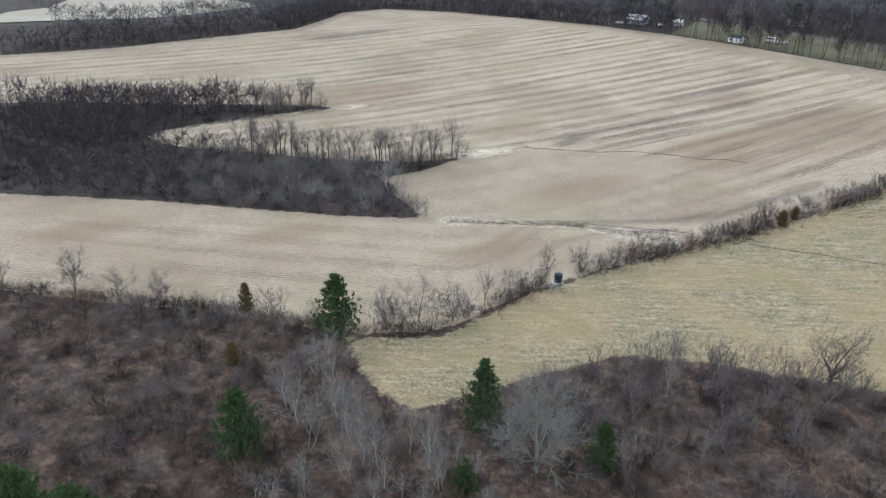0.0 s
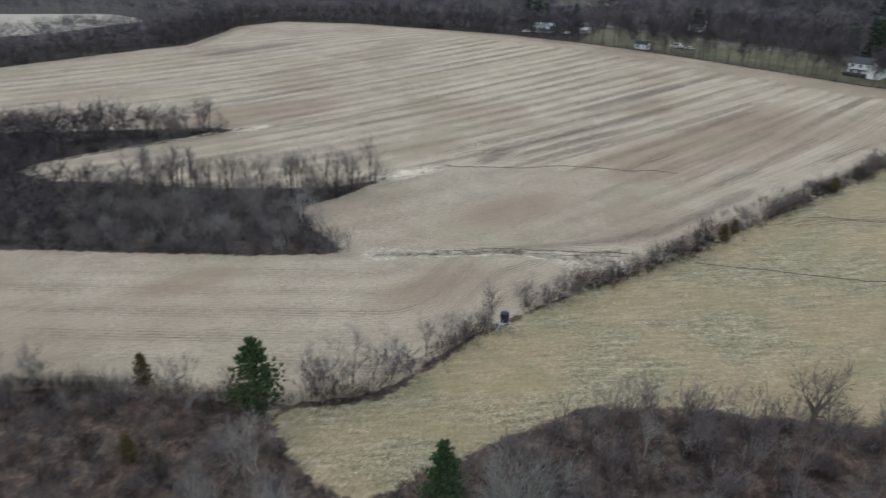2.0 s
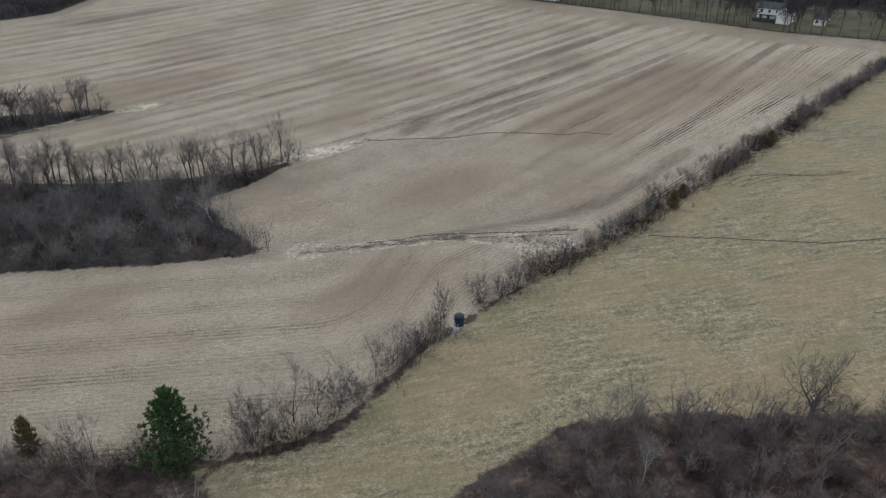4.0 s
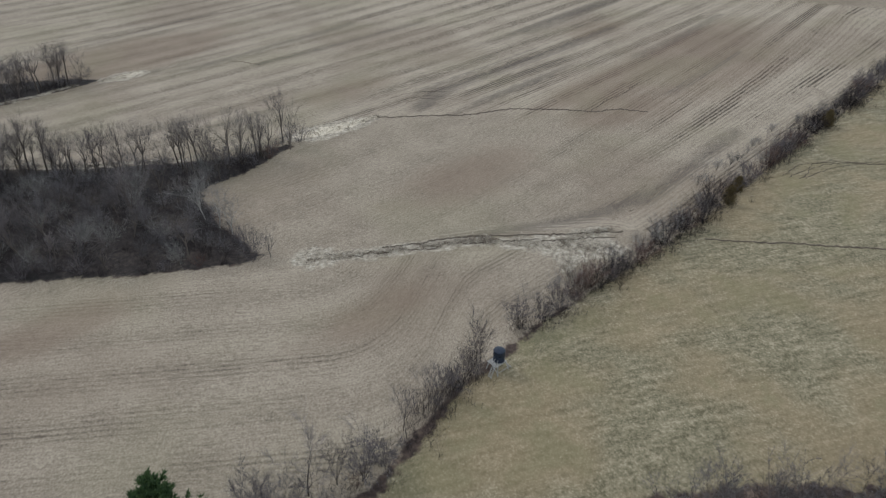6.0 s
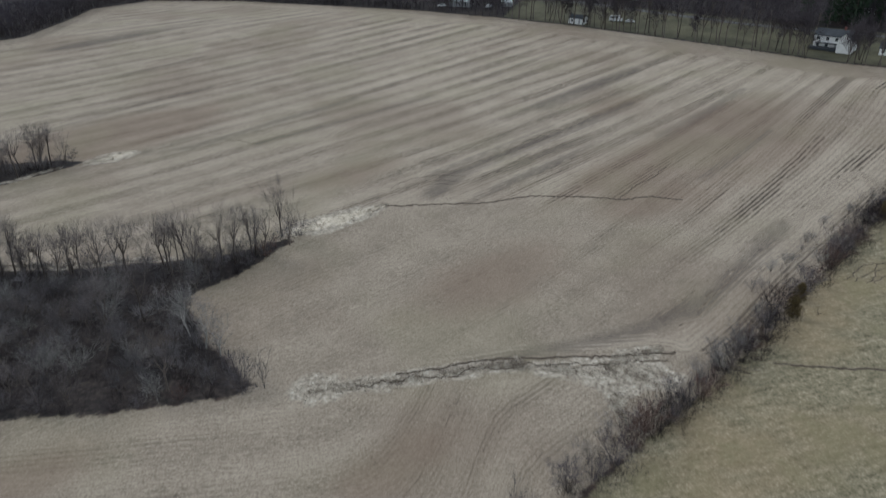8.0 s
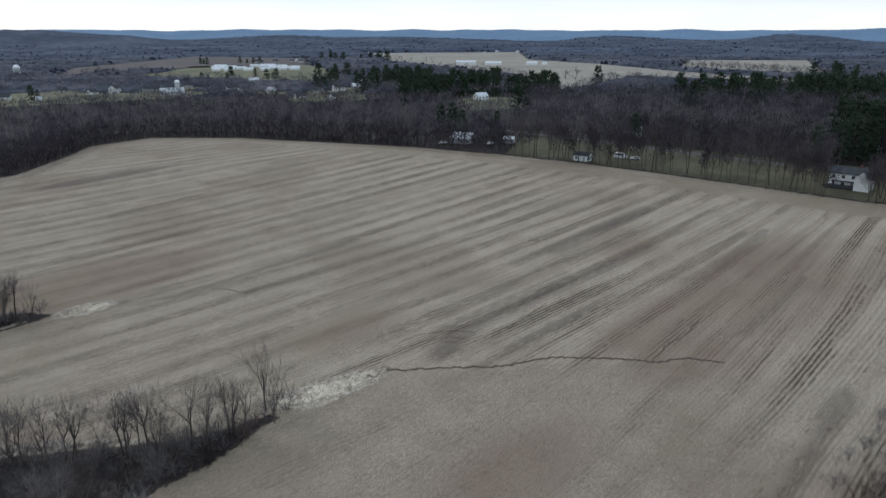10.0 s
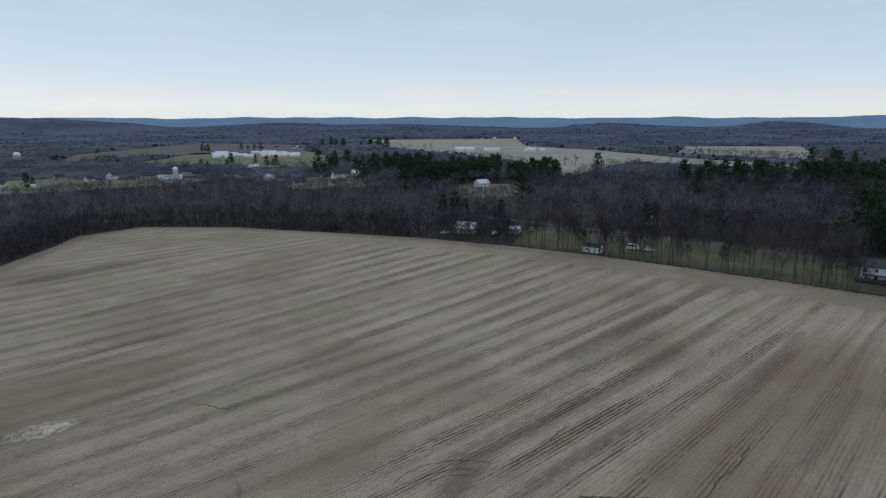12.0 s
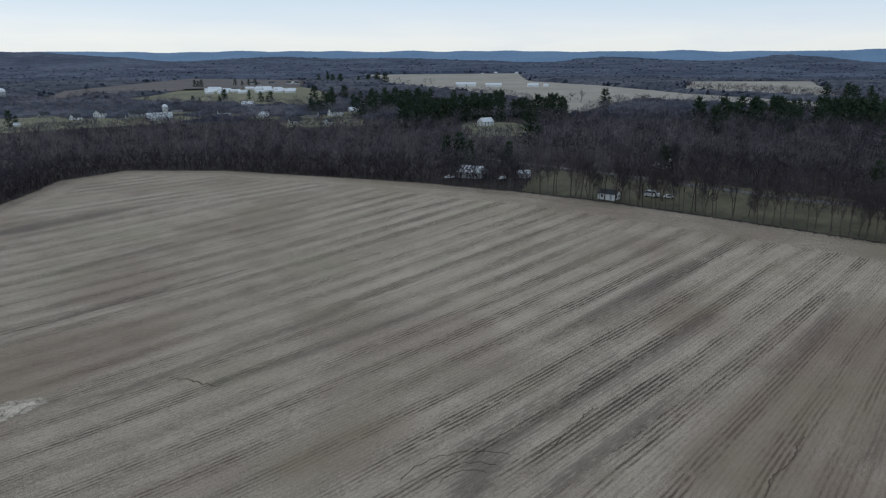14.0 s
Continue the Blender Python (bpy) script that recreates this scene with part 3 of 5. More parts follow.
DAMP_LINES = [([(28, 169.8), (45, 168.4), (60, 169.5), (72, 173.5)], 2.2, 0.75), ([(70, 171), (82, 178), (96, 187), (112, 197)], 2.2, 0.6), ([(-36, 299), (-26, 299), (-18, 301), (11, 318), (40, 334)], 1.7, 0.85), ([(2, 297), (32, 310), (64, 325)], 2.0, 0.65), ([(-62, 335), (-32, 357), (-10, 368)], 1.5, 0.7),
              ([(48, 250), (72, 262), (100, 275), (128, 291)], 2.2, 0.75), ([(44, 254), (64, 264), (92, 279)], 1.5, 0.65), ([(-46, 397), (-28, 407), (-14, 416)], 1.6, 0.7), ([(110, 226), (128, 236), (150, 250)], 2.2, 0.5), ([(118, 259), (146, 274), (170, 290)], 2.0, 0.6), ([(96, 296), (120, 309), (150, 326)], 2.4, 0.62)]
make_ground()


def sheet(name, poly, mat, lift, label, category):
    """A flat far field with a soft, uneven outline and a low edge."""
    rng = np.random.default_rng(len(poly))
    pts, _ = along(poly + poly[:1], 25)
    pts = pts + rng.normal(0, 2.5, pts.shape)
    bm = bmesh.new()
    top = [bm.verts.new((a, b, float(land(a, b)) + lift)) for a, b in pts]
    bm.faces.new(top)
    bmesh.ops.triangulate(bm, faces=bm.faces)
    me = bpy.data.meshes.new(name)
    bm.to_mesh(me)
    me.materials.append(mat)
    return tagged(new(name, me), label, category, kind="structure")


for kind, mat, label in (("stubble", STUBBLE, "pale tan stubble field among far woods"), ("plough", PLOUGH, "dark brown ploughed field beyond the farm"), ("pasture", PASTURE, "dull green yard and pasture beside the houses")):
    for poly in FAR_PATCHES[kind]:
        sheet("far_field", poly, mat, 0.5, label, "field")


def strip(name, line, width, mat, label, lift=0.03, seed=1, wander=0.5, sink=0.0):
    """A ragged strip laid on the ground: a rill, a ditch or a road."""
    rng = np.random.default_rng(seed)
    p, w = along(line, 0.7)
    side = np.c_[-w[:, 1], w[:, 0]]
    sway = np.cumsum(rng.normal(0, 1, len(p)))
    sway = wander * np.sin(sway * 0.55) + wander * 0.5 * rng.normal(0, 1, len(p)).clip(-1, 1)
    p = p + side * sway[:, None]
    spread = np.interp(np.linspace(0, 1, len(p)), np.linspace(0, 1, len(width)), width)[:, None] if isinstance(width, list) else width
    half = spread / 2 * rng.uniform(0.55, 1.35, (len(p), 2)) if wander else np.full((len(p), 2), spread / 2)
    edge_a, edge_b = p + side * half[:, :1], p - side * half[:, 1:]
    row = np.stack([np.c_[edge_a, land(*edge_a.T) + lift], np.c_[p, land(*p.T) + lift + 0.04 - sink], np.c_[edge_b, land(*edge_b.T) + lift]], 1)
    bag = Bag()
    i = np.arange(len(p) - 1) * 3
    bag.add(row.reshape(-1, 3), np.concatenate([np.c_[i + k, i + k + 3, i + k + 4] for k in (0, 1)] + [np.c_[i + k, i + k + 4, i + k + 1] for k in (0, 1)]))
    return tagged(new(name, bag.mesh(name, mat)), label, ("straw" if name == "straw_bed" else "wheel track" if name == "wheel_track" else "erosion rill") if wander else "road", kind="structure")


for n, (line, width) in enumerate(STRAW_LINES[:2]):
    strip("straw_bed", line, [w * 1.1 for w in width], STRAW_BED, "pale tan bed of flattened dead grass in the stubble", 0.03, 30 + n, 0.25, 0.0)
for k in range(3):
    reach = (4.2, 6.6, 10.0)[k]
    strip("wheel_track", [(43 + reach * math.cos(a) * 1.25, 243 + reach * math.sin(a)) for a in (2.6, 2.2, 1.8, 1.4, 1.0, 0.6)], 0.17, SOIL, "dark curved wheel track where the planter turned", 0.03, 50 + k, 0.3)
strip("rill", RILL, 0.75, SOIL, "dark eroded rill winding across the stubble field", 0.03, 3, 0.45)
strip("wheel_track", [(-62, 340), (-52, 345), (-27, 358), (-7, 366.5), (12, 377)], 0.35, SOIL, "thin dark wheel track along the rows", 0.03, 70, 0.2)
strip("rill", [(57, 247), (62, 249.5), (68, 253.5), (75, 259)], 0.25, SOIL, "narrow dark rill between planted rows", 0.03, 71, 0.3)
strip("rill", RILL_BRANCH, 0.22, SOIL, "narrow dark rill joining the larger one", 0.03, 4, 0.35)
strip("rill", RILL_UPPER, 0.35, SOIL, "short dark rill among the planted rows", 0.03, 5, 0.5)
strip("rill", [(15.6, 170.2), (29.5, 169.1), (43.1, 166.1), (53.0, 163.5), (61.2, 161.4)], 0.6, SOIL, "dark crumbling bank above the straw bed", 0.03, 9, 0.35)
strip("rill", GULLY[1:], 0.4, SOIL, "muddy gully with broken edges between two field parts", 0.03, 6, 0.7)
for k in range(4):
    strip("rill", [(x + 1.5 * k, y - 1.1 * k) for x, y in [(104.3, 172.3), (113.6, 175.5), (119.9, 174.7), (126.5, 171.5), (136.9, 171.1)]], 0.22, SOIL, "dark damp wheel track in the hay meadow", 0.03, 60 + k, 0.45)
strip("ditch", [(73.7, 154.0), (81.3, 150.5), (90.5, 146.1), (99.6, 141.9), (105.5, 139.0)] + [(165, 128), (210, 112)], 0.5, SOIL, "thin dark ditch across the hay meadow", 0.03, 7, 0.25)
ROAD = [(150, 530), (176, 470), (192, 446), (212, 410), (232, 376), (258, 342), (300, 300), (360, 250)]
strip("road", ROAD, 4.2, ASPHALT, "grey asphalt lane behind the row of trees", 0.06, 9, 0.0)

# ---------------------------------------------------------------- trees and scrub
def bare_tree(seed, height, girth, first, limbs, spread, rise, branches, twigs, stems=1, twig_size=0.03, bend=0.035, sides=4, climb=True, stray=0.62):
    """Trunk that forks into rising limbs, and a crown of branches and twigs, as two bags."""
    rng = np.random.default_rng(seed)
    wood, fine = Bag(), Bag()
    starts, ends, sizes = [], [], []
    for stem in range(stems):
        tall = height * (0.9 if stem == 0 else rng.uniform(0.65, 0.85))
        lean = rng.normal(0, bend, 2) * tall + (0 if stems == 1 else rng.normal(0, 0.16, 2) * tall)
        f = np.linspace(0, 1, 9)
        sway = np.cumsum(rng.normal(0, bend * 0.35, (9, 2)) * tall, 0)
        trunk = np.c_[f[:, None] ** 1.2 * lean + sway - sway[0], f * tall]
        trunk[0, 2] = -0.4
        wood.tube(trunk, girth * np.clip(1.0 - 1.15 * f, 0.05, 1) ** 0.9 + 0.010, 6)
        count = max(4, limbs // stems)
        for i in range(count):
            k = (i + rng.random()) / count
            at = first + ((0.86 if climb else 0.97) - first) * k ** (1.5 if climb else 1.0)
            root = np.array([np.interp(at, f, trunk[:, a]) for a in range(3)])
            lift = radians(rise + 26 * k + rng.normal(0, 9))
            # limbs end on a rounded crown
            goal = height * rng.uniform(0.62, 1.03) if climb else 1e9
            length = spread * rng.uniform(0.75, 1.12) * math.sqrt(max(0.12, 1 - (k * 0.92) ** 2))
            if climb:
                length = min(spread * 1.5, max(0.16 * height, (goal - root[2]) / max(0.3, math.sin(lift))))
            else:
                length = min(length, max(0.2 * height, (height * rng.uniform(0.92, 1.05) - root[2]) / max(0.3, math.sin(lift))))
            turn = i * 2.4 + rng.normal(0, 0.4)
            pts, way = [root], np.array([math.cos(turn) * math.cos(lift), math.sin(turn) * math.cos(lift), math.sin(lift)])
            for step in range(4):
                way = way + rng.normal(0, 0.20, 3) + np.array([0, 0, 0.04])
                way /= np.linalg.norm(way)
                pts.append(pts[-1] + way * length / 4)
            pts = np.array(pts)
            thick = max(0.025, girth * 0.45 * (1 - 0.6 * at))
            wood.tube(pts, thick * np.array([1, 0.75, 0.52, 0.32, 0.12]) + 0.010, sides)
            for _ in range(max(2, round(branches * 1.2 * length / (spread * (1.5 if climb else 1.1))))):
                s = rng.uniform(0.10, 1.0) * 4
                j = min(3, int(s))
                base = pts[j] + (pts[j + 1] - pts[j]) * (s - j)
                out = pts[j + 1] - pts[j]
                out = out / np.linalg.norm(out) + rng.normal(0, stray, 3) + np.array([0, 0, 0.15])
                out /= np.linalg.norm(out)
                reach = min(length, spread) * rng.uniform(0.26, 0.52) * (1.15 - 0.12 * s)
                mid = base + out * reach * 0.5
                tip = mid + (out + rng.normal(0, 0.3, 3)) * reach * 0.5
                starts += [base, base + (mid - base) * 0.85]
                ends += [mid + (tip - mid) * 0.15, tip]
                sizes += [max(twig_size * 1.2, thick * 0.26), max(twig_size, thick * 0.16)]
                for _ in range(twigs):
                    q = rng.random()
                    a = base + (mid - base) * q * 2 if q < 0.5 else mid + (tip - mid) * (q * 2 - 1)
                    d = out * 0.6 + rng.normal(0, stray * 1.1, 3) + np.array([0, 0, 0.18])
                    starts.append(a)
                    ends.append(a + d / np.linalg.norm(d) * reach * rng.uniform(0.4, 0.9))
                    sizes.append(twig_size * rng.uniform(0.7, 1.2))
    fine.cones(starts, ends, np.array(sizes))
    return wood, fine


def forked_tree(seed, height, girth, fork, opening, limbs=4, levels=4, twigs=5, twig_size=0.02, stems=1, crook=0.13, side=2):
    """A leafless tree that forks again and again into a fan of fine twigs, as two bags: wood and twigs."""
    rng = np.random.default_rng(seed)
    rods, fine, limbs_made = [], [], []

    def turned(way, tilt):
        out = np.cross(way, rng.normal(0, 1, 3))
        out /= np.linalg.norm(out) + 1e-9
        out = way * math.cos(tilt) + out * math.sin(tilt)
        return out / np.linalg.norm(out)

    def bough(start, way, length, radius, level):
        pts, size = [start], [radius]
        for k in range(3 if level > 1 else 2):
            way = way + rng.normal(0, crook, 3) + np.array([0, 0, 0.07])
            way = way / np.linalg.norm(way)
            pts.append(pts[-1] + way * length / (3 if level > 1 else 2))
            size.append(radius * (1 - 0.17 * (k + 1)))
        if radius > max(0.022, twig_size * 1.6):
            limbs_made.append((pts, size))
        else:
            rods.extend((a, b, p, q) for a, b, p, q in zip(pts, pts[1:], size, size[1:]))
        if level == 0:
            for _ in range(twigs):
                f = rng.uniform(0.1, 1) * (len(pts) - 1)
                j = min(len(pts) - 2, int(f))
                a = pts[j] + (pts[j + 1] - pts[j]) * (f - j)
                fine.append((a, a + turned(way, radians(rng.uniform(6, 36))) * length * rng.uniform(0.9, 1.8)))
            return
        for _ in range(2):
            bough(pts[-1], turned(way, radians(rng.uniform(10, 30))), length * rng.uniform(0.62, 0.86), size[-1] * 0.74, level - 1)
        for _ in range(side - (rng.random() < 0.4)):
            f = rng.uniform(0.25, 0.9) * (len(pts) - 1)
            j = min(len(pts) - 2, int(f))
            a = pts[j] + (pts[j + 1] - pts[j]) * (f - j)
            bough(a, turned(way, radians(rng.uniform(30, 58))), length * rng.uniform(0.45, 0.75), size[j] * 0.5, level - 1)

    for stem in range(stems):
        tall = height * (1.0 if stem == 0 else rng.uniform(0.7, 0.95))
        lean = 0.05 if stems == 1 else 0.24
        way = np.array([rng.normal(0, lean), rng.normal(0, lean), 1.0])
        way /= np.linalg.norm(way)
        foot = np.array([0, 0, -0.4]) + np.array([*rng.normal(0, 0.02 if stems == 1 else 0.05, 2), 0])
        top, thick = foot, girth * (1 if stems == 1 else 0.72)
        trunk = [foot]
        for k in range(3):
            way = way + rng.normal(0, crook * 0.45, 3) * np.array([1, 1, 0])
            way /= np.linalg.norm(way)
            nxt = top + way * (tall * fork + 0.4) / 3
            trunk.append(nxt)
            top = nxt
        limbs_made.append((trunk, [thick * 1.15, thick * 0.92, thick * 0.84, thick * 0.76]))
        reach = tall * (1 - fork) / sum(0.74 ** k for k in range(levels + 1)) * 1.08
        for i in range(limbs):
            turn, tilt = i * 2.4 + rng.normal(0, 0.5), radians(opening * (0.25 if i == 0 else rng.uniform(0.7, 1.35)))
            out = np.array([math.cos(turn) * math.sin(tilt), math.sin(turn) * math.sin(tilt), math.cos(tilt)]) + way * 0.3
            bough(top - way * reach * 0.25 * rng.random() * (i > 0), out / np.linalg.norm(out), reach * rng.uniform(0.85, 1.1), thick * 0.62, levels - 1)
    a, b, p, q = (np.array(v) for v in zip(*rods))
    c, d = (np.array(v) for v in zip(*fine))
    grow = height / d[:, 2].max()
    wood, crown = Bag(), Bag()
    for pts, size in limbs_made:
        wood.tube(np.array(pts) * grow, size, 5 if size[0] > 0.12 else 3)
    crown.rods(a * grow, b * grow, np.maximum(p, twig_size), np.maximum(q, twig_size * 0.8))
    crown.cones(c * grow, d * grow, twig_size * rng.uniform(0.6, 1.0, len(c)))
    return wood, crown


def needle_tree(seed, height, girth, spread, levels, arms, clumps, sprays, bare=0.06, droop=-6, size=0.42, taper=0.85):
    """Conifer: trunk, and whorls of boughs that carry clumps of needles."""
    rng = np.random.default_rng(seed)
    wood, fine = Bag(), Bag()
    f = np.linspace(0, 1, 7)
    trunk = np.c_[np.cumsum(rng.normal(0, 0.02, (7, 2)), 0), f * height]
    trunk[0, 2] = -0.4
    wood.tube(trunk, girth * (1 - 0.95 * f) + 0.01, 6)
    starts, ends, sizes = [], [], []
    for level in range(levels):
        k = (level + 0.5 * rng.random()) / levels
        z = height * (bare + (0.985 - bare) * k)
        for arm in range(arms):
            length = spread * ((1 - k) ** taper * 0.93 + 0.07) * rng.uniform(0.64, 1.12) * (0.75 + 0.25 * min(1, k * 6))
            turn, lift = arm * 2 * math.pi / arms + level * 1.1 + rng.normal(0, 0.25), radians(droop + 34 * k + rng.normal(0, 7))
            way = np.array([math.cos(turn) * math.cos(lift), math.sin(turn) * math.cos(lift), math.sin(lift)])
            root = np.array([0, 0, z])
            wood.cones([root], [root + way * length * 0.95], 0.02 + 0.025 * length / spread)
            for c in range(clumps):
                s = 0.25 + 0.75 * (c + rng.random()) / clumps
                mid = root + way * length * s + np.array([0, 0, 0.16 * length * s * s]) + rng.normal(0, 0.12 * length, 3) * np.array([1, 1, 0.3])
                for _ in range(sprays):
                    d = way * 0.7 + rng.normal(0, 0.75, 3) + np.array([0, 0, 0.35])
                    d /= np.linalg.norm(d)
                    starts.append(mid)
                    ends.append(mid + d * size * rng.uniform(0.7, 1.4))
                    sizes.append(size * 0.17 * rng.uniform(0.8, 1.3))
    fine.cones(starts, ends, np.array(sizes))
    return wood, fine


def shrub_bag(seed, height, spread, stems, twigs, size=0.022):
    """A multi-stemmed bush, wider above than at its foot."""
    rng = np.random.default_rng(seed)
    bag = Bag()
    starts, ends, sizes = [], [], []
    for _ in range(stems):
        turn, out = rng.uniform(0, 2 * math.pi), rng.uniform(0.05, 1) ** 0.7
        foot = np.array([math.cos(turn), math.sin(turn), 0]) * spread * 0.22 * rng.random()
        tip = np.array([math.cos(turn) * spread * out, math.sin(turn) * spread * out, height * (1.05 - 0.5 * out ** 2) * rng.uniform(0.65, 1.1)])
        mid = (foot + tip) / 2 + np.array([0, 0, height * 0.12]) + rng.normal(0, 0.06 * spread, 3)
        foot[2] = -0.15
        starts += [foot, foot + (mid - foot) * 0.8]
        ends += [mid + (tip - mid) * 0.2, tip]
        sizes += [size * 1.6, size * 1.1]
        for _ in range(twigs):
            a = mid + (tip - mid) * rng.uniform(-0.4, 0.95)
            d = (tip - mid) / np.linalg.norm(tip - mid) * 0.8 + rng.normal(0, 0.55, 3) + np.array([0, 0, 0.15])
            starts.append(a)
            ends.append(a + d * height * rng.uniform(0.14, 0.32))
            sizes.append(size * rng.uniform(0.6, 1.0))
    bag.cones(starts, ends, np.array(sizes))
    return bag


MODELS = {}


def model(key, bags, mats, name, label, category, group):
    """Keeps a tree's trunk and crown, to be set out by plant() or grove()."""
    MODELS[key] = (name, label, category, group, bags[0].mesh("trunk", mats[0], True), bags[1].mesh("crown", mats[1]), bags)


def plant(key, x, y, turn=0.0, scale=1.0, wide=1.0, label=""):
    name, text, category, group, trunk, crown, _ = MODELS[key]
    root = new(name)
    root.empty_display_size = 0.5
    root.matrix_world = pose(x, y, float(land(x, y)) - 0.03, 0, 0, turn) @ Matrix.Diagonal((scale * wide, scale * wide, scale, 1))
    for part_name, data in (("trunk", trunk), ("crown", crown)):
        new(part_name, data).parent = root
    return tagged(root, label or text, category, group)


def grove(name, trees, mat, label):
    """Many trees of a wood joined into one mesh; rows of key, x, y, turn, scale, width."""
    bag = Bag()
    for key, x, y, turn, scale, wide in trees:
        c, s = math.cos(turn), math.sin(turn)
        m = np.array([[c * scale * wide, -s * scale * wide, 0], [s * scale * wide, c * scale * wide, 0], [0, 0, scale]])
        for source in MODELS[key][6]:
            bag.add(np.concatenate(source.points) @ m.T + (x, y, float(land(x, y)) - 0.03), np.concatenate(source.tris))
    return tagged(new(name, bag.mesh(name, mat)), label, "woods", kind="stuff")


WOOD_LABEL = "bare grey-brown deciduous tree in the leafless wood"
for n in range(5):
    model(f"wood{n}", forked_tree(10 + n, 15 + n % 3, 0.17 + 0.02 * n, 0.22 + 0.05 * n, 29, 4, 4, 4, 0.0105, 1 + (n == 1), 0.10), (BARK, TWIGS), "bare_tree", WOOD_LABEL, "tree", "leafless woodland trees")
for n in range(3):
    model(f"low{n}", forked_tree(20 + n, 7.5 + n, 0.10, 0.10, 34, 4, 3, 4, 0.015, 2 + n % 2, 0.18), (BARK, (GREY_TWIGS, PALE_TWIGS, GREY_TWIGS)[n]), "scrub_tree", "low twiggy bare tree crowding the wood", "tree", "leafless woodland trees")
for n in range(3):
    model(f"thin{n}", forked_tree(30 + n, 7.5 + n, 0.06, 0.30, 16, 3, 3, 5, 0.012, 1 + n % 2, 0.10), (BARK, TWIGS), "sapling", "slender bare sapling in the hedgerow", "tree", "hedgerow saplings")
for n in range(3):
    model(f"hedge{n}", forked_tree(40 + n, 10 + n, 0.13, 0.18, 28, 4, 4, 5, 0.012, 1 + n % 2, 0.13), (BARK, MAUVE_TWIGS if n == 1 else TWIGS), "bare_tree", "bushy bare tree rising from the hedgerow", "tree", "hedgerow trees")
for n in range(3):
    model(f"birch{n}", forked_tree(50 + n, 10.5 + n, 0.105, 0.28, 17, 4, 4, 3, 0.0085, 1 + (n == 2), 0.10), (PALE_BARK, PALE_TWIGS), "birch_tree", "pale-barked slender bare tree among the scrub", "tree", "pale birches")
for n in range(3):
    model(f"whip{n}", bare_tree(55 + n, 6.5 + n, 0.035, 0.25, 9, 1.5, 58, 5, 5, 2 + n, 0.011, 0.02, 3, True, 0.5), (TWIGS, SILVER_TWIGS if n == 1 else TWIGS), "sapling", "thin upright grey sapling at the edge of the scrub", "tree", "scrub saplings")
model("silver", forked_tree(60, 18, 0.32, 0.13, 48, 9, 5, 5, 0.014, 1, 0.14), (SILVER_TWIGS, SILVER_TWIGS), "bare_tree", "broad silver-grey leafless tree with a dense twiggy crown", "tree", "")
model("oak", forked_tree(64, 13.5, 0.36, 0.18, 56, 6, 4, 3, 0.022, 1, 0.30), (BARK, BARK), "oak_tree", "old dark bare oak with wide crooked limbs", "tree", "")
for n in range(4):
    model(f"edge{n}", forked_tree(70 + n, 22 + n, 0.26, (0.42, 0.36, 0.48, 0.26)[n], 20, 4, 4, 3, 0.032, (1, 1, 1, 2)[n], 0.09), (BARK, EDGE_TWIGS), "bare_tree", "tall bare tree in the row along the field edge", "tree", "trees along the field edge")
for n in range(3):
    model(f"back{n}", forked_tree(75 + n, 17 + n, 0.20, 0.14, 32, 4, 3, 3, 0.075, 1, 0.16, 1), (BARK, EDGE_TWIGS), "bare_tree", "bare tree in the wood behind the field", "tree", "leafless woodland trees")
for n in range(2):
    model(f"pine{n}", needle_tree(80 + n, 11.2, 0.17, 5.6, 17, 7, 9, 9, 0.02, 0, 0.50, 0.86), (BARK, NEEDLES), "pine_tree", "full green white pine with layered boughs", "tree", "green pines")
model("spire", needle_tree(85, 14, 0.16, 4.4, 19, 7, 7, 9, 0.03, 4, 0.44, 0.85), (BARK, NEEDLES), "pine_tree", "tall green pine beside the silver-grey tree", "tree", "green pines")
model("cedar", needle_tree(86, 6, 0.09, 2.0, 13, 7, 4, 5, 0.02, 20, 0.46, 0.5), (BARK, CEDAR_NEEDLES), "cedar_tree", "small bronzed red cedar standing in the hedgerow", "tree", "cedars")
model("far_fir", needle_tree(95, 18, 0.25, 4.8, 8, 5, 2, 2, 0.10, -4, 2.8, 0.6), (BARK, DARK_NEEDLES), "pine_tree", "dark far evergreen", "tree", "far evergreens")
for n in range(2):
    model(f"far_pine{n}", needle_tree(90 + n, 18 + 3 * n, 0.25, 5.2, 8, 6, 2, 3, 0.12, -4, 2.1, 0.55), (BARK, DARK_NEEDLES), "pine_tree", "dark evergreen tree among the far leafless woods", "tree", "far evergreens")

PLANTING = random.Random(5)
SCRUB_AREA = [(-130, 132), (-93, 126), (-67, 121), (-44, 118), (-28, 114), (-18, 109), (-13.5, 98.5), (-9, 92), (-5, 87), (6, 92), (21, 99.5), (32, 104), (46, 101.5), (60, 96.5), (73, 93), (100, 85), (130, 71), (130, 40), (-130, 40)]


def inside(poly, x, y, margin=0.0):
    return float(signed(np.array([x]), np.array([y]), poly)[0]) > margin


def scatter(poly, count, margin, gap, rng, keep=lambda x, y: True):
    """Places inside a polygon, no two closer than the gap."""
    xs, ys = [p[0] for p in poly], [p[1] for p in poly]
    made, tries = [], 0
    while len(made) < count and tries < count * 60:
        tries += 1
        x, y = rng.uniform(min(xs), max(xs)), rng.uniform(min(ys), max(ys))
        if inside(poly, x, y, margin) and keep(x, y) and all((x - a) ** 2 + (y - b) ** 2 > gap * gap for a, b in made):
            made.append((x, y))
    return made


# single trees of the foreground
plant("pine0", -19.6, 112.6, 20, 1.04)
plant("cedar", -38.3, 119.5, 0, 1.0)
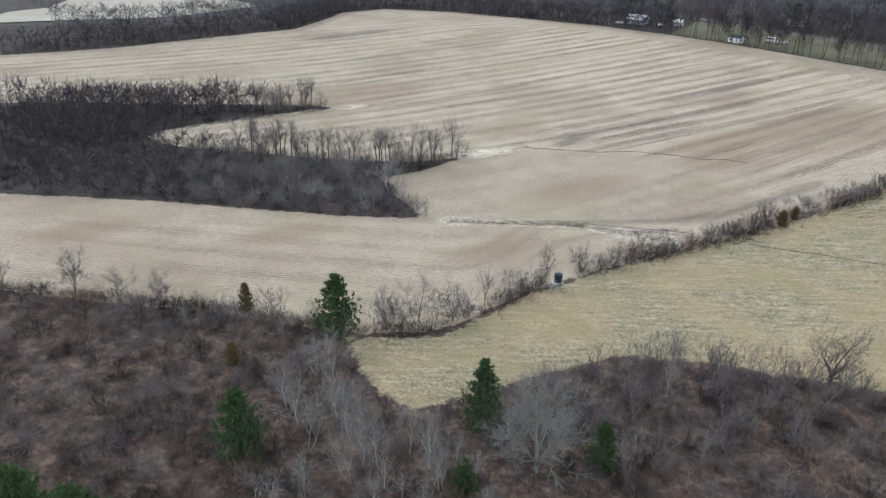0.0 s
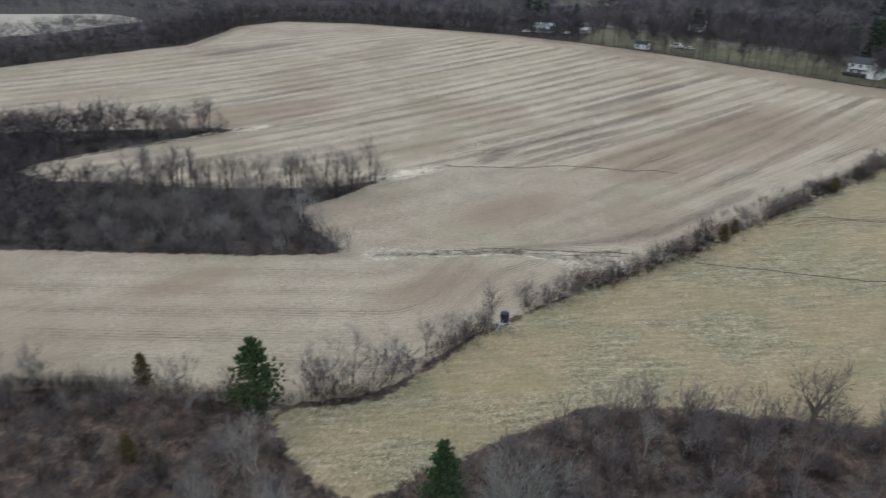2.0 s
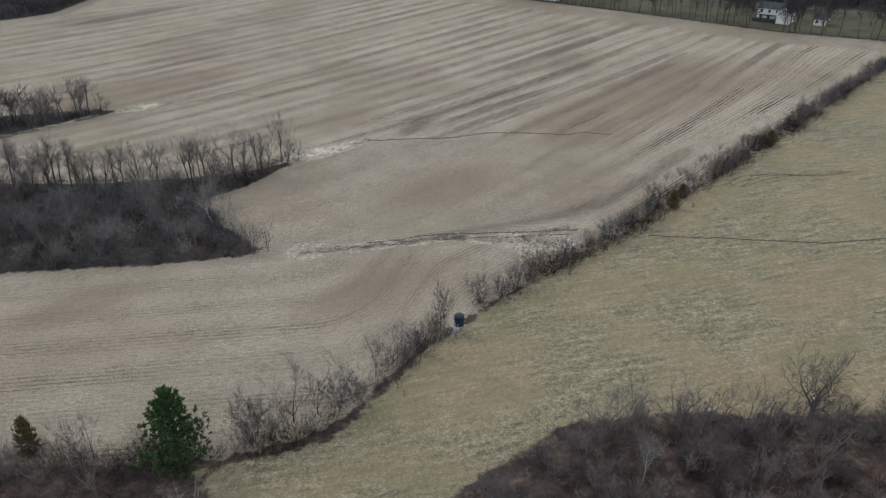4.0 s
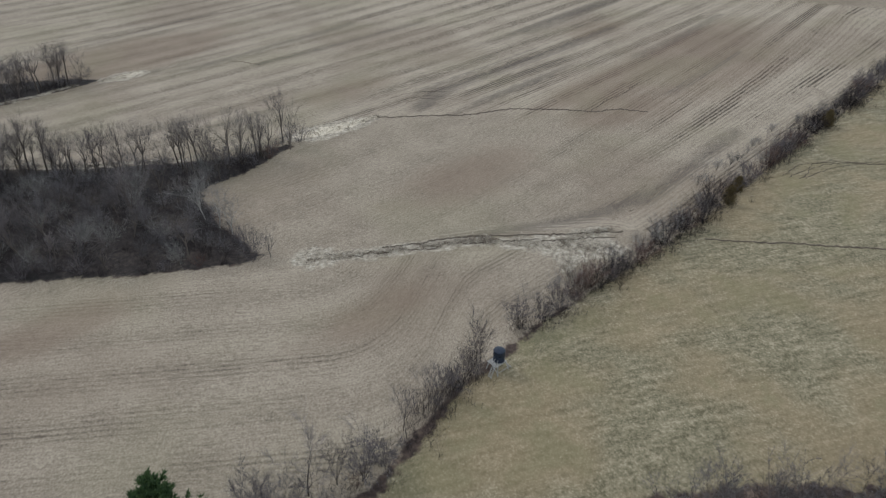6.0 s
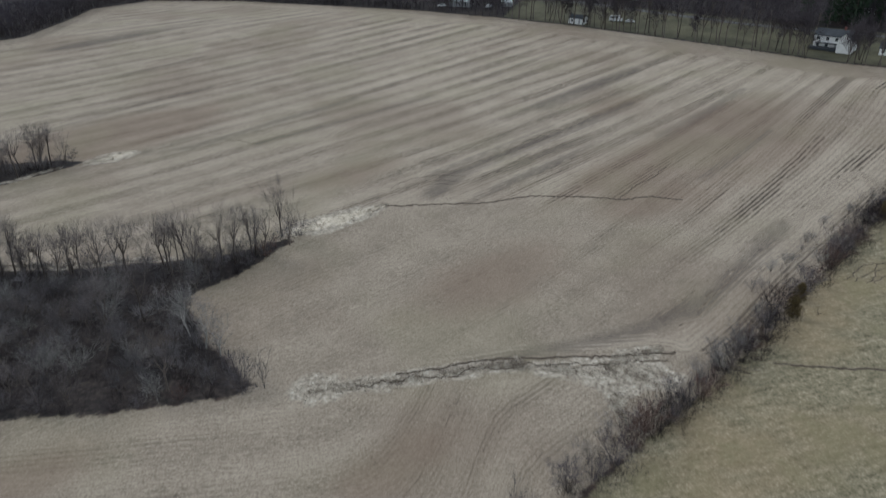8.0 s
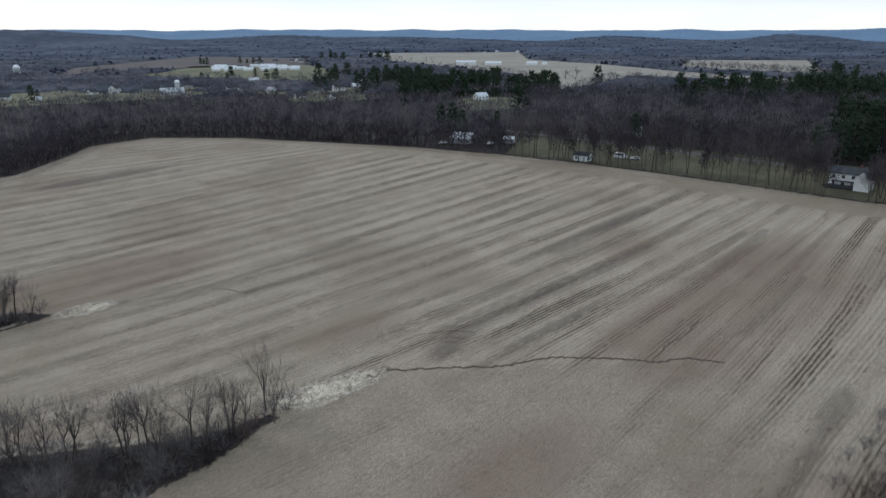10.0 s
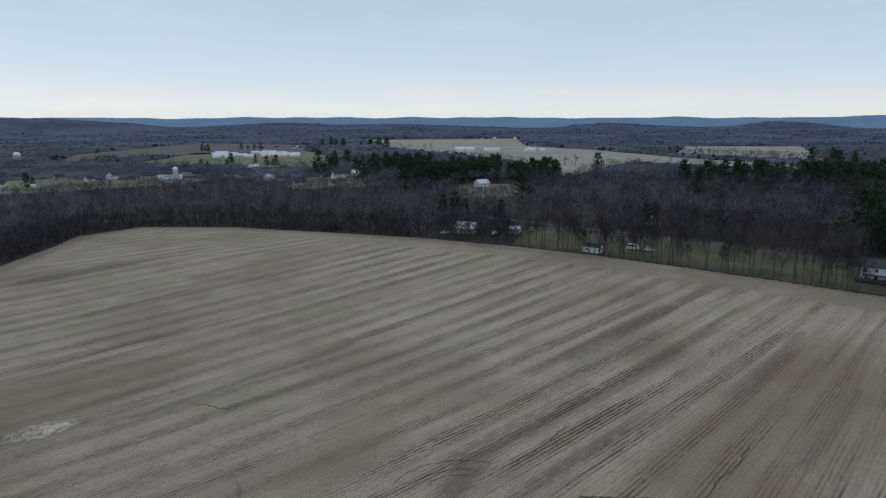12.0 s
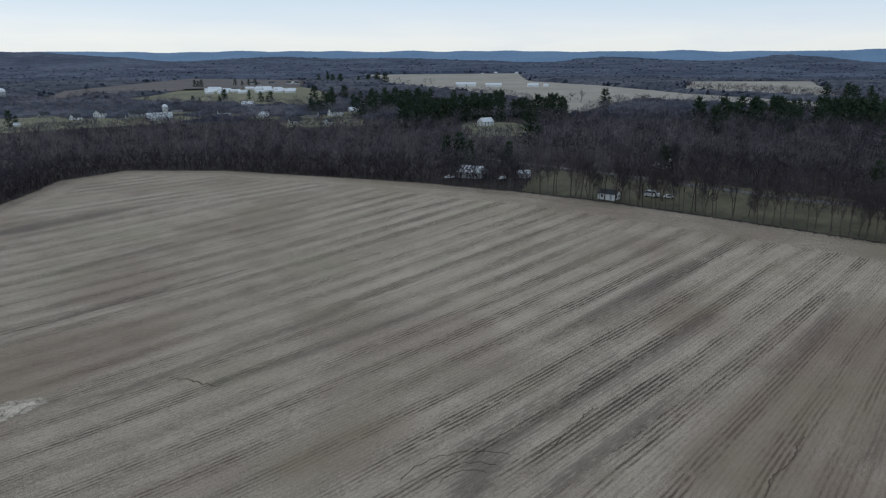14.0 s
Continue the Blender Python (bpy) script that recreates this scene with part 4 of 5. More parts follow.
plant("pine1", -28.1, 77.5, 60, 0.98, 0.95, "full green pine rising from reddish scrub")
plant("spire", 6.2, 83.5, 0, 0.9, 1.15)
plant("pine0", 22.3, 75.5, 140, 0.68, 0.9, "short green pine half hidden by scrub")
plant("pine1", 3.0, 70.0, 10, 0.55, 0.9, "short green pine half hidden by scrub")
plant("pine0", -49.0, 61.0, 200, 1.0, 1.1, "bushy green pine in the scrub")
plant("pine1", -42.0, 59.5, 300, 0.9, 1.1, "bushy green pine in the scrub")
plant("cedar", -35.5, 100.0, 30, 0.75, 1.2)
plant("cedar", -31.0, 97.0, 90, 0.6, 1.2)
plant("silver", 13.2, 74.5, 0, 1.0)
plant("oak", 63.8, 95.5, 0, 1.05, 1.1)
plant("hedge0", -64.0, 121.5, 0, 0.95, 1.2)
for x, y, s in ((-17.5, 95, 1.0), (-21.5, 84, 1.0), (-19, 78, 0.95), (-13, 80, 1.0), (-16, 86, 0.9), (-24, 88, 1.0), (-4.5, 78, 1.0), (-1.5, 75, 1.05), (-9, 76, 0.9), (-12, 72, 0.85), (0.5, 70, 0.9), (-18, 70, 0.8), (-7.5, 71, 0.8)):
    plant(f"birch{PLANTING.randrange(3)}", x, y, PLANTING.uniform(0, 360), s)
for x, y, s in ((33, 103, 0.8), (37, 100, 0.8), (40, 101, 0.95), (44, 99, 0.9), (47, 100, 0.9), (52, 98, 0.95), (55, 97, 0.8), (29, 98, 0.8), (24, 94, 0.8), (58, 90, 0.8), (36, 92, 0.8), (44, 90, 0.85), (70, 86, 0.8), (50, 85, 0.9)):
    plant(PLANTING.choice(("thin0", "thin1", "thin2", "birch1", "hedge2")), x, y, PLANTING.uniform(0, 360), s * 1.05)

for x, y in scatter(SCRUB_AREA, 85, 1.5, 3.2, PLANTING, lambda x, y: -80 < x < 95 and y > 48 and (y > 96 or x > 24 or -26 < x < 4 or PLANTING.random() < 0.15)):
    key = PLANTING.choice(("birch0", "birch1", "birch2") if -30 < x < 6 and y < 100 else ("thin0", "thin1", "thin2", "low0", "low2"))
    plant(key, x, y, PLANTING.uniform(0, 360), PLANTING.uniform(0.45, 0.8), 1.1)

over = []
for x, y in scatter(SCRUB_AREA, 90, 1.0, 2.6, PLANTING, lambda x, y: -85 < x < 95 and y > 45 and (y > 98 or x > 22 or PLANTING.random() < 0.4)):
    over.append((PLANTING.choice(("thin1", "hedge1", "low0", "thin2")), x, y, PLANTING.uniform(0, 6.3), PLANTING.uniform(0.26, 0.5), 1.15))
for key, x, y, turn, scale, wide in over:
    plant(key, x, y, math.degrees(turn), scale, wide, "small grey leafless sapling crowding the scrub")

for line, count in (([(16, 92), (26, 98), (36, 103), (47, 100), (60, 95), (78, 90)], 44), ([(20, 86), (40, 92), (62, 86)], 40), ([(24, 76), (44, 82), (70, 78)], 34), ([(-16, 84), (-6, 78), (4, 76)], 9), ([(-60, 117), (-40, 114), (-24, 109)], 12)):
    spots, _ = along(line, 0.5)
    for k in range(count):
        x, y = spots[PLANTING.randrange(len(spots))]
        plant(f"whip{PLANTING.randrange(3)}", x + PLANTING.gauss(0, 1.5), y + PLANTING.gauss(-1.5, 1.5), PLANTING.uniform(0, 360), PLANTING.uniform(0.6, 1.1), 1.1)

# hedgerow between the two fields
hedge_points, hedge_ways = along(HEDGE, 2.3)
for (x, y), w in zip(hedge_points, hedge_ways):
    d = PLANTING.uniform(-1.2, 2.6)
    x, y = x - w[1] * d, y + w[0] * d
    if 22.5 < x < 30 or math.hypot(x + 19.6, y - 112.6) < 3:
        continue
    if PLANTING.random() < (0.6 if -22 < x < 32 else 0.3):
        key = PLANTING.choice(("thin0", "thin1", "thin2", "thin0", "hedge1"))
        plant(key, x, y, PLANTING.uniform(0, 360), PLANTING.uniform(0.7, 1.2) * (1 if x < 32 else 0.7))
thicket = []
for (x, y), w in zip(*along(HEDGE[13:], 2.4)):
    d = PLANTING.uniform(1.5, 8.5 if 75 < x < 145 else 4.5)
    thicket.append((PLANTING.choice(("low0", "low2", "thin2", "low1")), x - w[1] * d, y + w[0] * d, PLANTING.uniform(0, 6.3), PLANTING.uniform(0.3, 0.5), 1.2))
for key, x, y, turn, scale, wide in thicket:
    plant(key, x, y, math.degrees(turn), scale, wide, "low grey twiggy tree on the field side of the hedgerow")
for x, y, s in ((86, 164.5, 0.7), (91, 168.5, 0.6), (133, 191, 0.75)):
    plant("cedar", x, y, 40, s, 1.3, "dark cedar buried in the hedgerow brush")
plant("hedge2", -4.5, 116.2, 40, 1.0, 1.0)
plant("hedge0", -1.0, 116.8, 10, 0.85, 1.0)
plant("hedge0", -9.5, 115.2, 80, 0.75, 1.0)
plant("thin2", 8.5, 121.5, 200, 1.1)
plant("thin0", 12.5, 125.5, 20, 1.1)
for x, y, turn, size in ((64, 155.5, 0, 0.62), (68, 157, 90, 0.7), (60, 154, 200, 0.5), (72, 160, 40, 0.6)):
    plant("low1", x, y, turn, size, 1.3, "pale twiggy multi-stemmed tree sprawling in the hedgerow")
plant("thin1", 21.8, 133.2, 0, 1.15, 1.1)

# wood in the hollow on the west
joined = []
for x, y in scatter(WOODS, 430, 1.5, 2.7, PLANTING, lambda x, y: x > -165):
    tall = (y > 222 and x > -60) or y > 284 or (x < -92 and y > 228)
    row = (f"wood{PLANTING.randrange(5)}" if tall or PLANTING.random() < 0.25 else f"low{PLANTING.choice((0, 0, 1, 2, 2))}", x, y, PLANTING.uniform(0, 6.3), PLANTING.uniform(0.72, 1.08) * (0.92 if tall else 0.88), 1.0)
    if x < -75:
        row = (f"back{PLANTING.randrange(3)}", x, y, row[3], row[4] * (0.9 if tall else 0.62), 1.1)
    if x > -45 and not tall and (y < 188 or x > -30):
        plant(row[0], x, y, math.degrees(row[3]), row[4], row[5])
    else:
        joined.append(row)
for line, step in (([(-66, 233), (-50, 227), (-30, 221.5), (-14, 218.5), (-4, 219.5), (4, 226)], 2.0), ([(-190, 292), (-120, 294), (-85, 290), (-54, 297.5)], 3.6)):
    for (x, y), w in zip(*along(line, step)):
        row = (f"wood{PLANTING.randrange(5)}", x + PLANTING.gauss(0, 1.5), y + PLANTING.gauss(0, 1.2), PLANTING.uniform(0, 6.3), PLANTING.uniform(0.72, 1.02), PLANTING.uniform(0.8, 1.0))
        if x > -100:
            plant(row[0], row[1], row[2], math.degrees(row[3]), row[4], row[5])
        else:
            joined.append((f"back{PLANTING.randrange(3)}", *row[1:4], row[4] * 0.9, row[5]))
HOLLOW = [(-80, 184), (-51, 179.5), (-28, 175), (-10, 174), (-12, 182), (-16, 192), (-21, 206), (-24, 216), (-60, 228), (-80, 232)]
for x, y in scatter(HOLLOW, 75, 0.5, 3.0, PLANTING):
    plant(PLANTING.choice(("low0", "low2", "low0", "low2", "low0", "low1", "hedge0")), x, y, PLANTING.uniform(0, 360), PLANTING.uniform(0.55, 0.95), 1.1, "grey leafless tree standing in the dark hollow")
for line in ([(-62, 231), (-40, 224), (-20, 219.5), (-6, 219), (4, 226)], [(-100, 292), (-70, 294), (-52, 297)]):
    for (x, y), w in zip(*along(line, 2.4)):
        plant(f"low{PLANTING.choice((0, 2))}", x + PLANTING.gauss(0, 1.2), y + PLANTING.gauss(0, 1.2), PLANTING.uniform(0, 360), PLANTING.uniform(0.5, 0.85), 1.05)
plant("whip2", -4.6, 172.8, 0, 0.85, 1.1)
plant("birch0", -13.5, 187.5, 0, 1.0, 1.5)
plant("birch1", -11.0, 184.0, 0, 0.85, 1.5)
plant("birch2", -16.0, 192.0, 0, 0.9, 1.5)

# row of trees and wood along the far edge of the field
for (x, y), w in zip(*along(FAR_EDGE[11:], 2.2)):
    d = PLANTING.uniform(0.0, 4.5)
    x, y = x + PLANTING.gauss(0, 1.1), y + PLANTING.gauss(0, 0.6)
    if PLANTING.random() < 0.74 + 0.9 * noise.noise(Vector((x * 0.06, y * 0.06, 5))):
        plant(f"edge{PLANTING.randrange(4)}", x - w[1] * d, y + w[0] * d, PLANTING.uniform(0, 360), PLANTING.uniform(0.6, 1.12), PLANTING.uniform(0.85, 1.2))
for (x, y), w in zip(*along(FAR_EDGE[4:12], 4.0)):
    joined.append((f"back{PLANTING.randrange(3)}", x - w[1] * 2, y + w[0] * 2, PLANTING.uniform(0, 6.3), PLANTING.uniform(0.6, 0.9), PLANTING.uniform(0.9, 1.2)))
for row in range(2):
    for (x, y), w in zip(*along(FAR_EDGE[1:12], 5.5)):
        d = 7 + row * 7 + PLANTING.uniform(0, 5)
        joined.append((f"back{PLANTING.randrange(3)}", x - w[1] * d, y + w[0] * d, PLANTING.uniform(0, 6.3), PLANTING.uniform(0.6, 0.95), PLANTING.uniform(0.9, 1.2)))
for row in range(3):
    for (x, y), w in zip(*along(ROAD[2:], 6.5)):
        d = 10 + row * 8 + PLANTING.uniform(0, 6)
        joined.append((f"back{PLANTING.randrange(3)}", x - w[1] * d, y + w[0] * d, PLANTING.uniform(0, 6.3), PLANTING.uniform(0.75, 1.05), PLANTING.uniform(0.9, 1.2)))
inner = [row for row in joined if not row[0].startswith("back")]
joined = [row for row in joined if row[0].startswith("back")]
for key, x, y, turn, scale, wide in inner:
    plant(key, x, y, math.degrees(turn), scale, wide)
grove("bare_woods", joined, EDGE_TWIGS, "leafless grey-brown woods around the stubble field")
for x, y in scatter(LAWN, 24, 3, 6, PLANTING, lambda x, y: math.hypot(x - 238, y - 322) > 12):
    plant(f"edge{PLANTING.randrange(4)}", x, y, PLANTING.uniform(0, 360), PLANTING.uniform(0.7, 1.0), 1.1)
for x, y, s in ((126, 500, 1.05), (121, 506, 0.95), (130, 494, 0.85), (148, 484, 0.8), (206, 432, 0.85), (262, 352, 1.0), (270, 346, 1.1), (256, 360, 0.9)):
    plant("far_pine0", x, y, PLANTING.uniform(0, 360), s)


def stems(name, poly_places, heights, size, mat, label, category, per=5, spread=0.5, lean=0.5, seed=3):
    """A thicket: clusters of leaning stems at the given places, as one mesh."""
    rng = np.random.default_rng(seed)
    p = np.repeat(poly_places, per, 0) + rng.normal(0, spread, (len(poly_places) * per, 2))
    tall = np.repeat(heights, per) * rng.uniform(0.45, 1.15, len(p))
    foot = np.c_[p, land(*p.T) - 0.1]
    tip = foot + np.c_[rng.normal(0, lean, (len(p), 2)) * tall[:, None], tall]
    bag = Bag()
    bag.cones(foot, tip, size * rng.uniform(0.7, 1.4, len(p)))
    k = rng.random(len(p)) < 0.75
    for _ in range(2):
        a = foot + (tip - foot) * rng.uniform(0.3, 0.8, (len(p), 1))
        d = (tip - foot) * 0.45 + rng.normal(0, 0.30, (len(p), 3)) * tall[:, None]
        bag.cones(a[k], (a + d)[k], size * 0.6)
    return tagged(new(name, bag.mesh(name, mat)), label, category, kind="stuff")


def places(poly, count, seed, margin=0.0, patchy=0.0):
    rng = np.random.default_rng(seed)
    xs, ys = [p[0] for p in poly], [p[1] for p in poly]
    p = np.c_[rng.uniform(min(xs), max(xs), count * 4), rng.uniform(min(ys), max(ys), count * 4)]
    p = p[signed(p[:, 0], p[:, 1], poly) > margin]
    if patchy:
        d = np.array([noise.noise(Vector((a * 0.13, b * 0.13, seed))) for a, b in p])
        p = p[d > patchy - 0.5 + rng.normal(0, 0.12, len(p))]
    return p[:count]


def clumps(area, count, seed, low, high, density, margin=1.0, keep=None):
    """Stems gathered in rounded clumps, tallest in the middle: their places and heights."""
    rng = np.random.default_rng(seed)
    mid = places(area, count, seed, margin)
    if keep is not None:
        mid = mid[keep(mid[:, 0], mid[:, 1])]
    wide = rng.uniform(low, high, len(mid)) * (0.75 + 0.5 * rng.random(len(mid)))
    n = np.maximum(4, density * wide ** 2).astype(int)
    r, a = np.sqrt(rng.random(n.sum())), rng.uniform(0, 2 * np.pi, n.sum())
    w = np.repeat(wide, n)
    p = np.repeat(mid, n, 0) + np.c_[np.cos(a), np.sin(a)] * (r * w)[:, None]
    tall = w * 1.35 * np.sqrt(np.maximum(0.05, 1 - 0.9 * r * r)) * rng.uniform(0.7, 1.1, len(r))
    ok = signed(p[:, 0], p[:, 1], area) > 0.3
    return p[ok], tall[ok]


NEAR_SCRUB = [(-95, 126), (-67, 121), (-44, 118), (-28, 114), (-18, 109), (-13.5, 98.5), (-9, 92), (-5, 87), (6, 92), (21, 99.5), (32, 104), (46, 101.5), (60, 96.5), (73, 93), (100, 85), (110, 80), (110, 46), (-80, 46)]
p, tall = clumps(NEAR_SCRUB, 1000, 11, 0.7, 1.9, 10.5)
stems("scrub_thicket", p, tall, 0.017, SCRUB, "rounded brown, grey and russet thickets of leafless scrub", "scrub", 3, 0.25, 0.42)
p = places(NEAR_SCRUB, 5200, 14, 0.5, 0.42)
stems("dead_weeds", p, np.random.default_rng(15).uniform(0.4, 1.2, len(p)), 0.020, WEEDS, "tan and russet dead weeds between the thickets", "weeds", 5, 0.45, 0.5, 16)
p, w = along([(-52.9, 112.9), (-49.9, 118.4), (-44.2, 119.7), (-36.7, 118.6), (-29.9, 115.4)], 0.03)
p = p + np.random.default_rng(20).normal(0, 1.0, p.shape) * (0.7, 1.5)
stems("dead_weeds", p, np.random.default_rng(21).uniform(0.5, 1.0, len(p)), 0.018, DRY_WEEDS, "pale dry weeds on the crest above the scrub", "weeds", 3, 0.4, 0.45, 22)
p = places(SCRUB_AREA, 700, 17, 0.6)
p = p[(p[:, 0] < -78) | (p[:, 0] > 96)]
stems("scrub_thicket", p, np.random.default_rng(18).uniform(0.8, 2.4, len(p)), 0.022, SCRUB, "leafless brown scrub beyond the near thickets", "scrub", 8, 0.7, 0.42, 19)
p, w = along(HEDGE, 0.07)
p = p + np.c_[-w[:, 1], w[:, 0]] * np.random.default_rng(2).normal(0.8, 1.7, (len(p), 1))
p = p[(p[:, 0] < 22.6) | (p[:, 0] > 29.5)]
stems("hedge_brush", p, (0.5 + 1.4 * np.random.default_rng(3).random(len(p))) * np.where(p[:, 0] > 34, 1.45, 1.4) * np.array([min(1.9, max(0.25, 0.85 + 2.0 * noise.noise(Vector((a * 0.11, b * 0.11, 2))))) for a, b in p]), 0.017, SHADED_UNDERGROWTH, "dense dark brush of the hedgerow between the fields", "hedge", 6, 0.4, 0.4, 5)
WOOD_FLOOR = [(max(a, -190), b) for a, b in WOODS]
p, tall = clumps(WOOD_FLOOR, 1500, 12, 0.7, 2.0, 4, 0.6)
stems("woodland_brush", p, tall * 1.1, 0.030, SHADED_UNDERGROWTH, "dark clumped leafless undergrowth of the wood", "undergrowth", 3, 0.3, 0.35, 6)
STRIP = FAR_EDGE[1:11] + [(x - 6, y + 34) for x, y in FAR_EDGE[1:11][::-1]]
p = places(STRIP, 3000, 13)
stems("edge_brush", p, 1.0 + 4.0 * np.random.default_rng(5).random(len(p)), 0.06, SHADED_UNDERGROWTH, "dark brush at the foot of the far wood", "undergrowth", 4, 0.8, 0.3, 7)
bits = []
for line, width in STRAW_LINES:
    q, w = along(line, 0.035)
    r = np.interp(np.linspace(0, 1, len(q)), np.linspace(0, 1, len(width)), width)
    rng = np.random.default_rng(len(q))
    patch = np.array([noise.noise(Vector((a * 0.35, b * 0.35, 6))) for a, b in q])
    bits.append((q + rng.normal(0, 0.42, q.shape) * r[:, None])[patch + rng.normal(0, 0.15, len(q)) > -0.15])
p = np.concatenate(bits)
stems("dead_grass", p, np.random.default_rng(9).uniform(0.25, 0.7, len(p)), 0.03, STRAW, "pale flattened dead grass along the wet waterways", "grass", 4, 0.25, 0.9, 8)

# bushes that stand clear
BUSHES = [shrub_bag(100 + n, 2.6 + 0.4 * n, 1.9 + 0.3 * n, 26 + 3 * n, 10, 0.013).mesh("shrub", (MAUVE_TWIGS, RED_TWIGS, SHADED_UNDERGROWTH, MAUVE_TWIGS)[n]) for n in range(4)]
BUSHES += [shrub_bag(110 + n, 1.7 + 0.5 * n, 1.7 + 0.4 * n, 34, 9, 0.012).mesh("shrub", (WEEDS, DRY_WEEDS)[n]) for n in range(2)]


def bush(x, y, n, scale, label, group):
    ob = new("hedge_shrub" if group == "hedgerow bushes" else "shrub", BUSHES[n])
    ob.matrix_world = pose(x, y, float(land(x, y)) - 0.02, 0, 0, PLANTING.uniform(0, 360)) @ Matrix.Diagonal((scale, scale, scale * PLANTING.uniform(0.8, 1.1), 1))
    return tagged(ob, label, "shrub", group)


for x, y in scatter(SCRUB_AREA, 300, 0.8, 2.3, PLANTING, lambda x, y: -75 < x < 95 and y > 48):
    kind = noise.noise(Vector((x * 0.06, y * 0.06, 17)))
    bush(x, y, PLANTING.choice((0, 3, 3, 2) if kind > 0.06 else (1, 1, 2, 4) if kind < -0.08 else (0, 1, 2, 3, 4, 5 if x < -10 else 2)), PLANTING.uniform(0.7, 1.5), "leafless brownish bush in the tangled scrub", "scrub bushes")
for (x, y), w in zip(*along(HEDGE, 4.2)):
    d = PLANTING.uniform(-0.8, 1.8)
    if not 21 < x < 31 and PLANTING.random() < 0.85:
        bush(x - w[1] * d, y + w[0] * d, PLANTING.randrange(4), PLANTING.uniform(0.6, 1.1) * (1.8 if x > 34 else 0.85), "dark leafless bush in the hedgerow", "hedgerow bushes")
wood_edge, _ = along(WOODS[3:14], 5.0)
for x, y in wood_edge:
    bush(x + PLANTING.gauss(-1, 1), y + PLANTING.gauss(1, 1), PLANTING.randrange(4), PLANTING.uniform(0.8, 1.4), "leafless bush at the edge of the wood", "woodland bushes")

# ---------------------------------------------------------------- far woods
OPEN = [poly for group in FAR_PATCHES.values() for poly in group] + [LAWN, [(x + 3, y - 3) for x, y in FIELD]]


def open_ground(x, y):
    best = np.full(np.shape(x), -1e9)
    for poly in OPEN:
        best = np.maximum(best, signed(x, y, poly))
    road, _ = along(ROAD, 6)
    for a, b in road:
        best = np.maximum(best, 5 - np.hypot(x - a, y - b))
    return best


def far_woods(seed, count, near, far, strokes, size, mat, label):
    """Leafless woods too far to count: a stem and rising strokes for each tree."""
    rng = np.random.default_rng(seed)
    r = near * (far / near) ** (rng.random(count) ** 0.8)
    a = np.radians(rng.uniform(-37, 60, count))
    x, y = 5 + r * np.sin(a), 130 + r * np.cos(a)
    gap = open_ground(x, y)
    keep = ((gap < -4) | ((gap < 20) & (y > 760) & (y < 1120) & (x < 260) & (rng.random(len(x)) < 0.3))) & (signed(x, y, FIELD) < -3) & (y > 255 + (x > 250) * 20 - (x < -200) * 10)
    x, y, r = x[keep], y[keep], r[keep]
    tall = rng.uniform(9, 17, len(x))
    z = land(x, y) - 0.2
    bag = Bag()
    tall = tall * (1 + 0.00012 * r)
    wide = rng.uniform(0.26, 0.40, len(x)) * tall * np.clip(size, 1, 2) ** 0.5
    bag.cones(np.c_[x, y, z], np.c_[x + rng.normal(0, .5, len(x)), y, z + tall * 0.8], 0.17 * size)
    for _ in range(strokes):
        turn, up = rng.uniform(0, 2 * np.pi, len(x)), rng.uniform(-0.35, 1.0, len(x))
        flat = np.sqrt(1 - np.minimum(up ** 2, 0.98))
        way = np.c_[np.cos(turn) * flat * wide, np.sin(turn) * flat * wide, up * tall * 0.38]
        core = np.c_[x, y, z + tall * 0.60]
        bag.cones(core + way * rng.uniform(0.25, 0.6, (len(x), 1)) - np.array([0, 0, 0.6]), core + way * rng.uniform(0.85, 1.1, (len(x), 1)), 0.13 * size)
    return tagged(new("far_woods", bag.mesh("far_woods", mat)), label, "woods", kind="stuff")


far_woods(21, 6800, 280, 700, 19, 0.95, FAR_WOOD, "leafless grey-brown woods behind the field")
far_woods(22, 4600, 660, 1300, 14, 1.5, HAZED_MID_WOOD, "leafless woods between the far farms")


def rise(x, y):
    """Height of the wooded hills far off."""
    r = np.hypot(x - 5, y - 130)
    roll = np.array([noise.noise(Vector((p * 0.0016, q * 0.0016, 3.0))) for p, q in zip(np.ravel(x), np.ravel(y))]).reshape(np.shape(x))
    return np.clip(58 * np.clip((r - 2500) / 2000, 0, 1) ** 1.1 * (0.8 + 0.6 * roll) + 6 * np.clip(roll, 0, 1) * np.clip((r - 1500) / 900, 0, 1), 0, None)


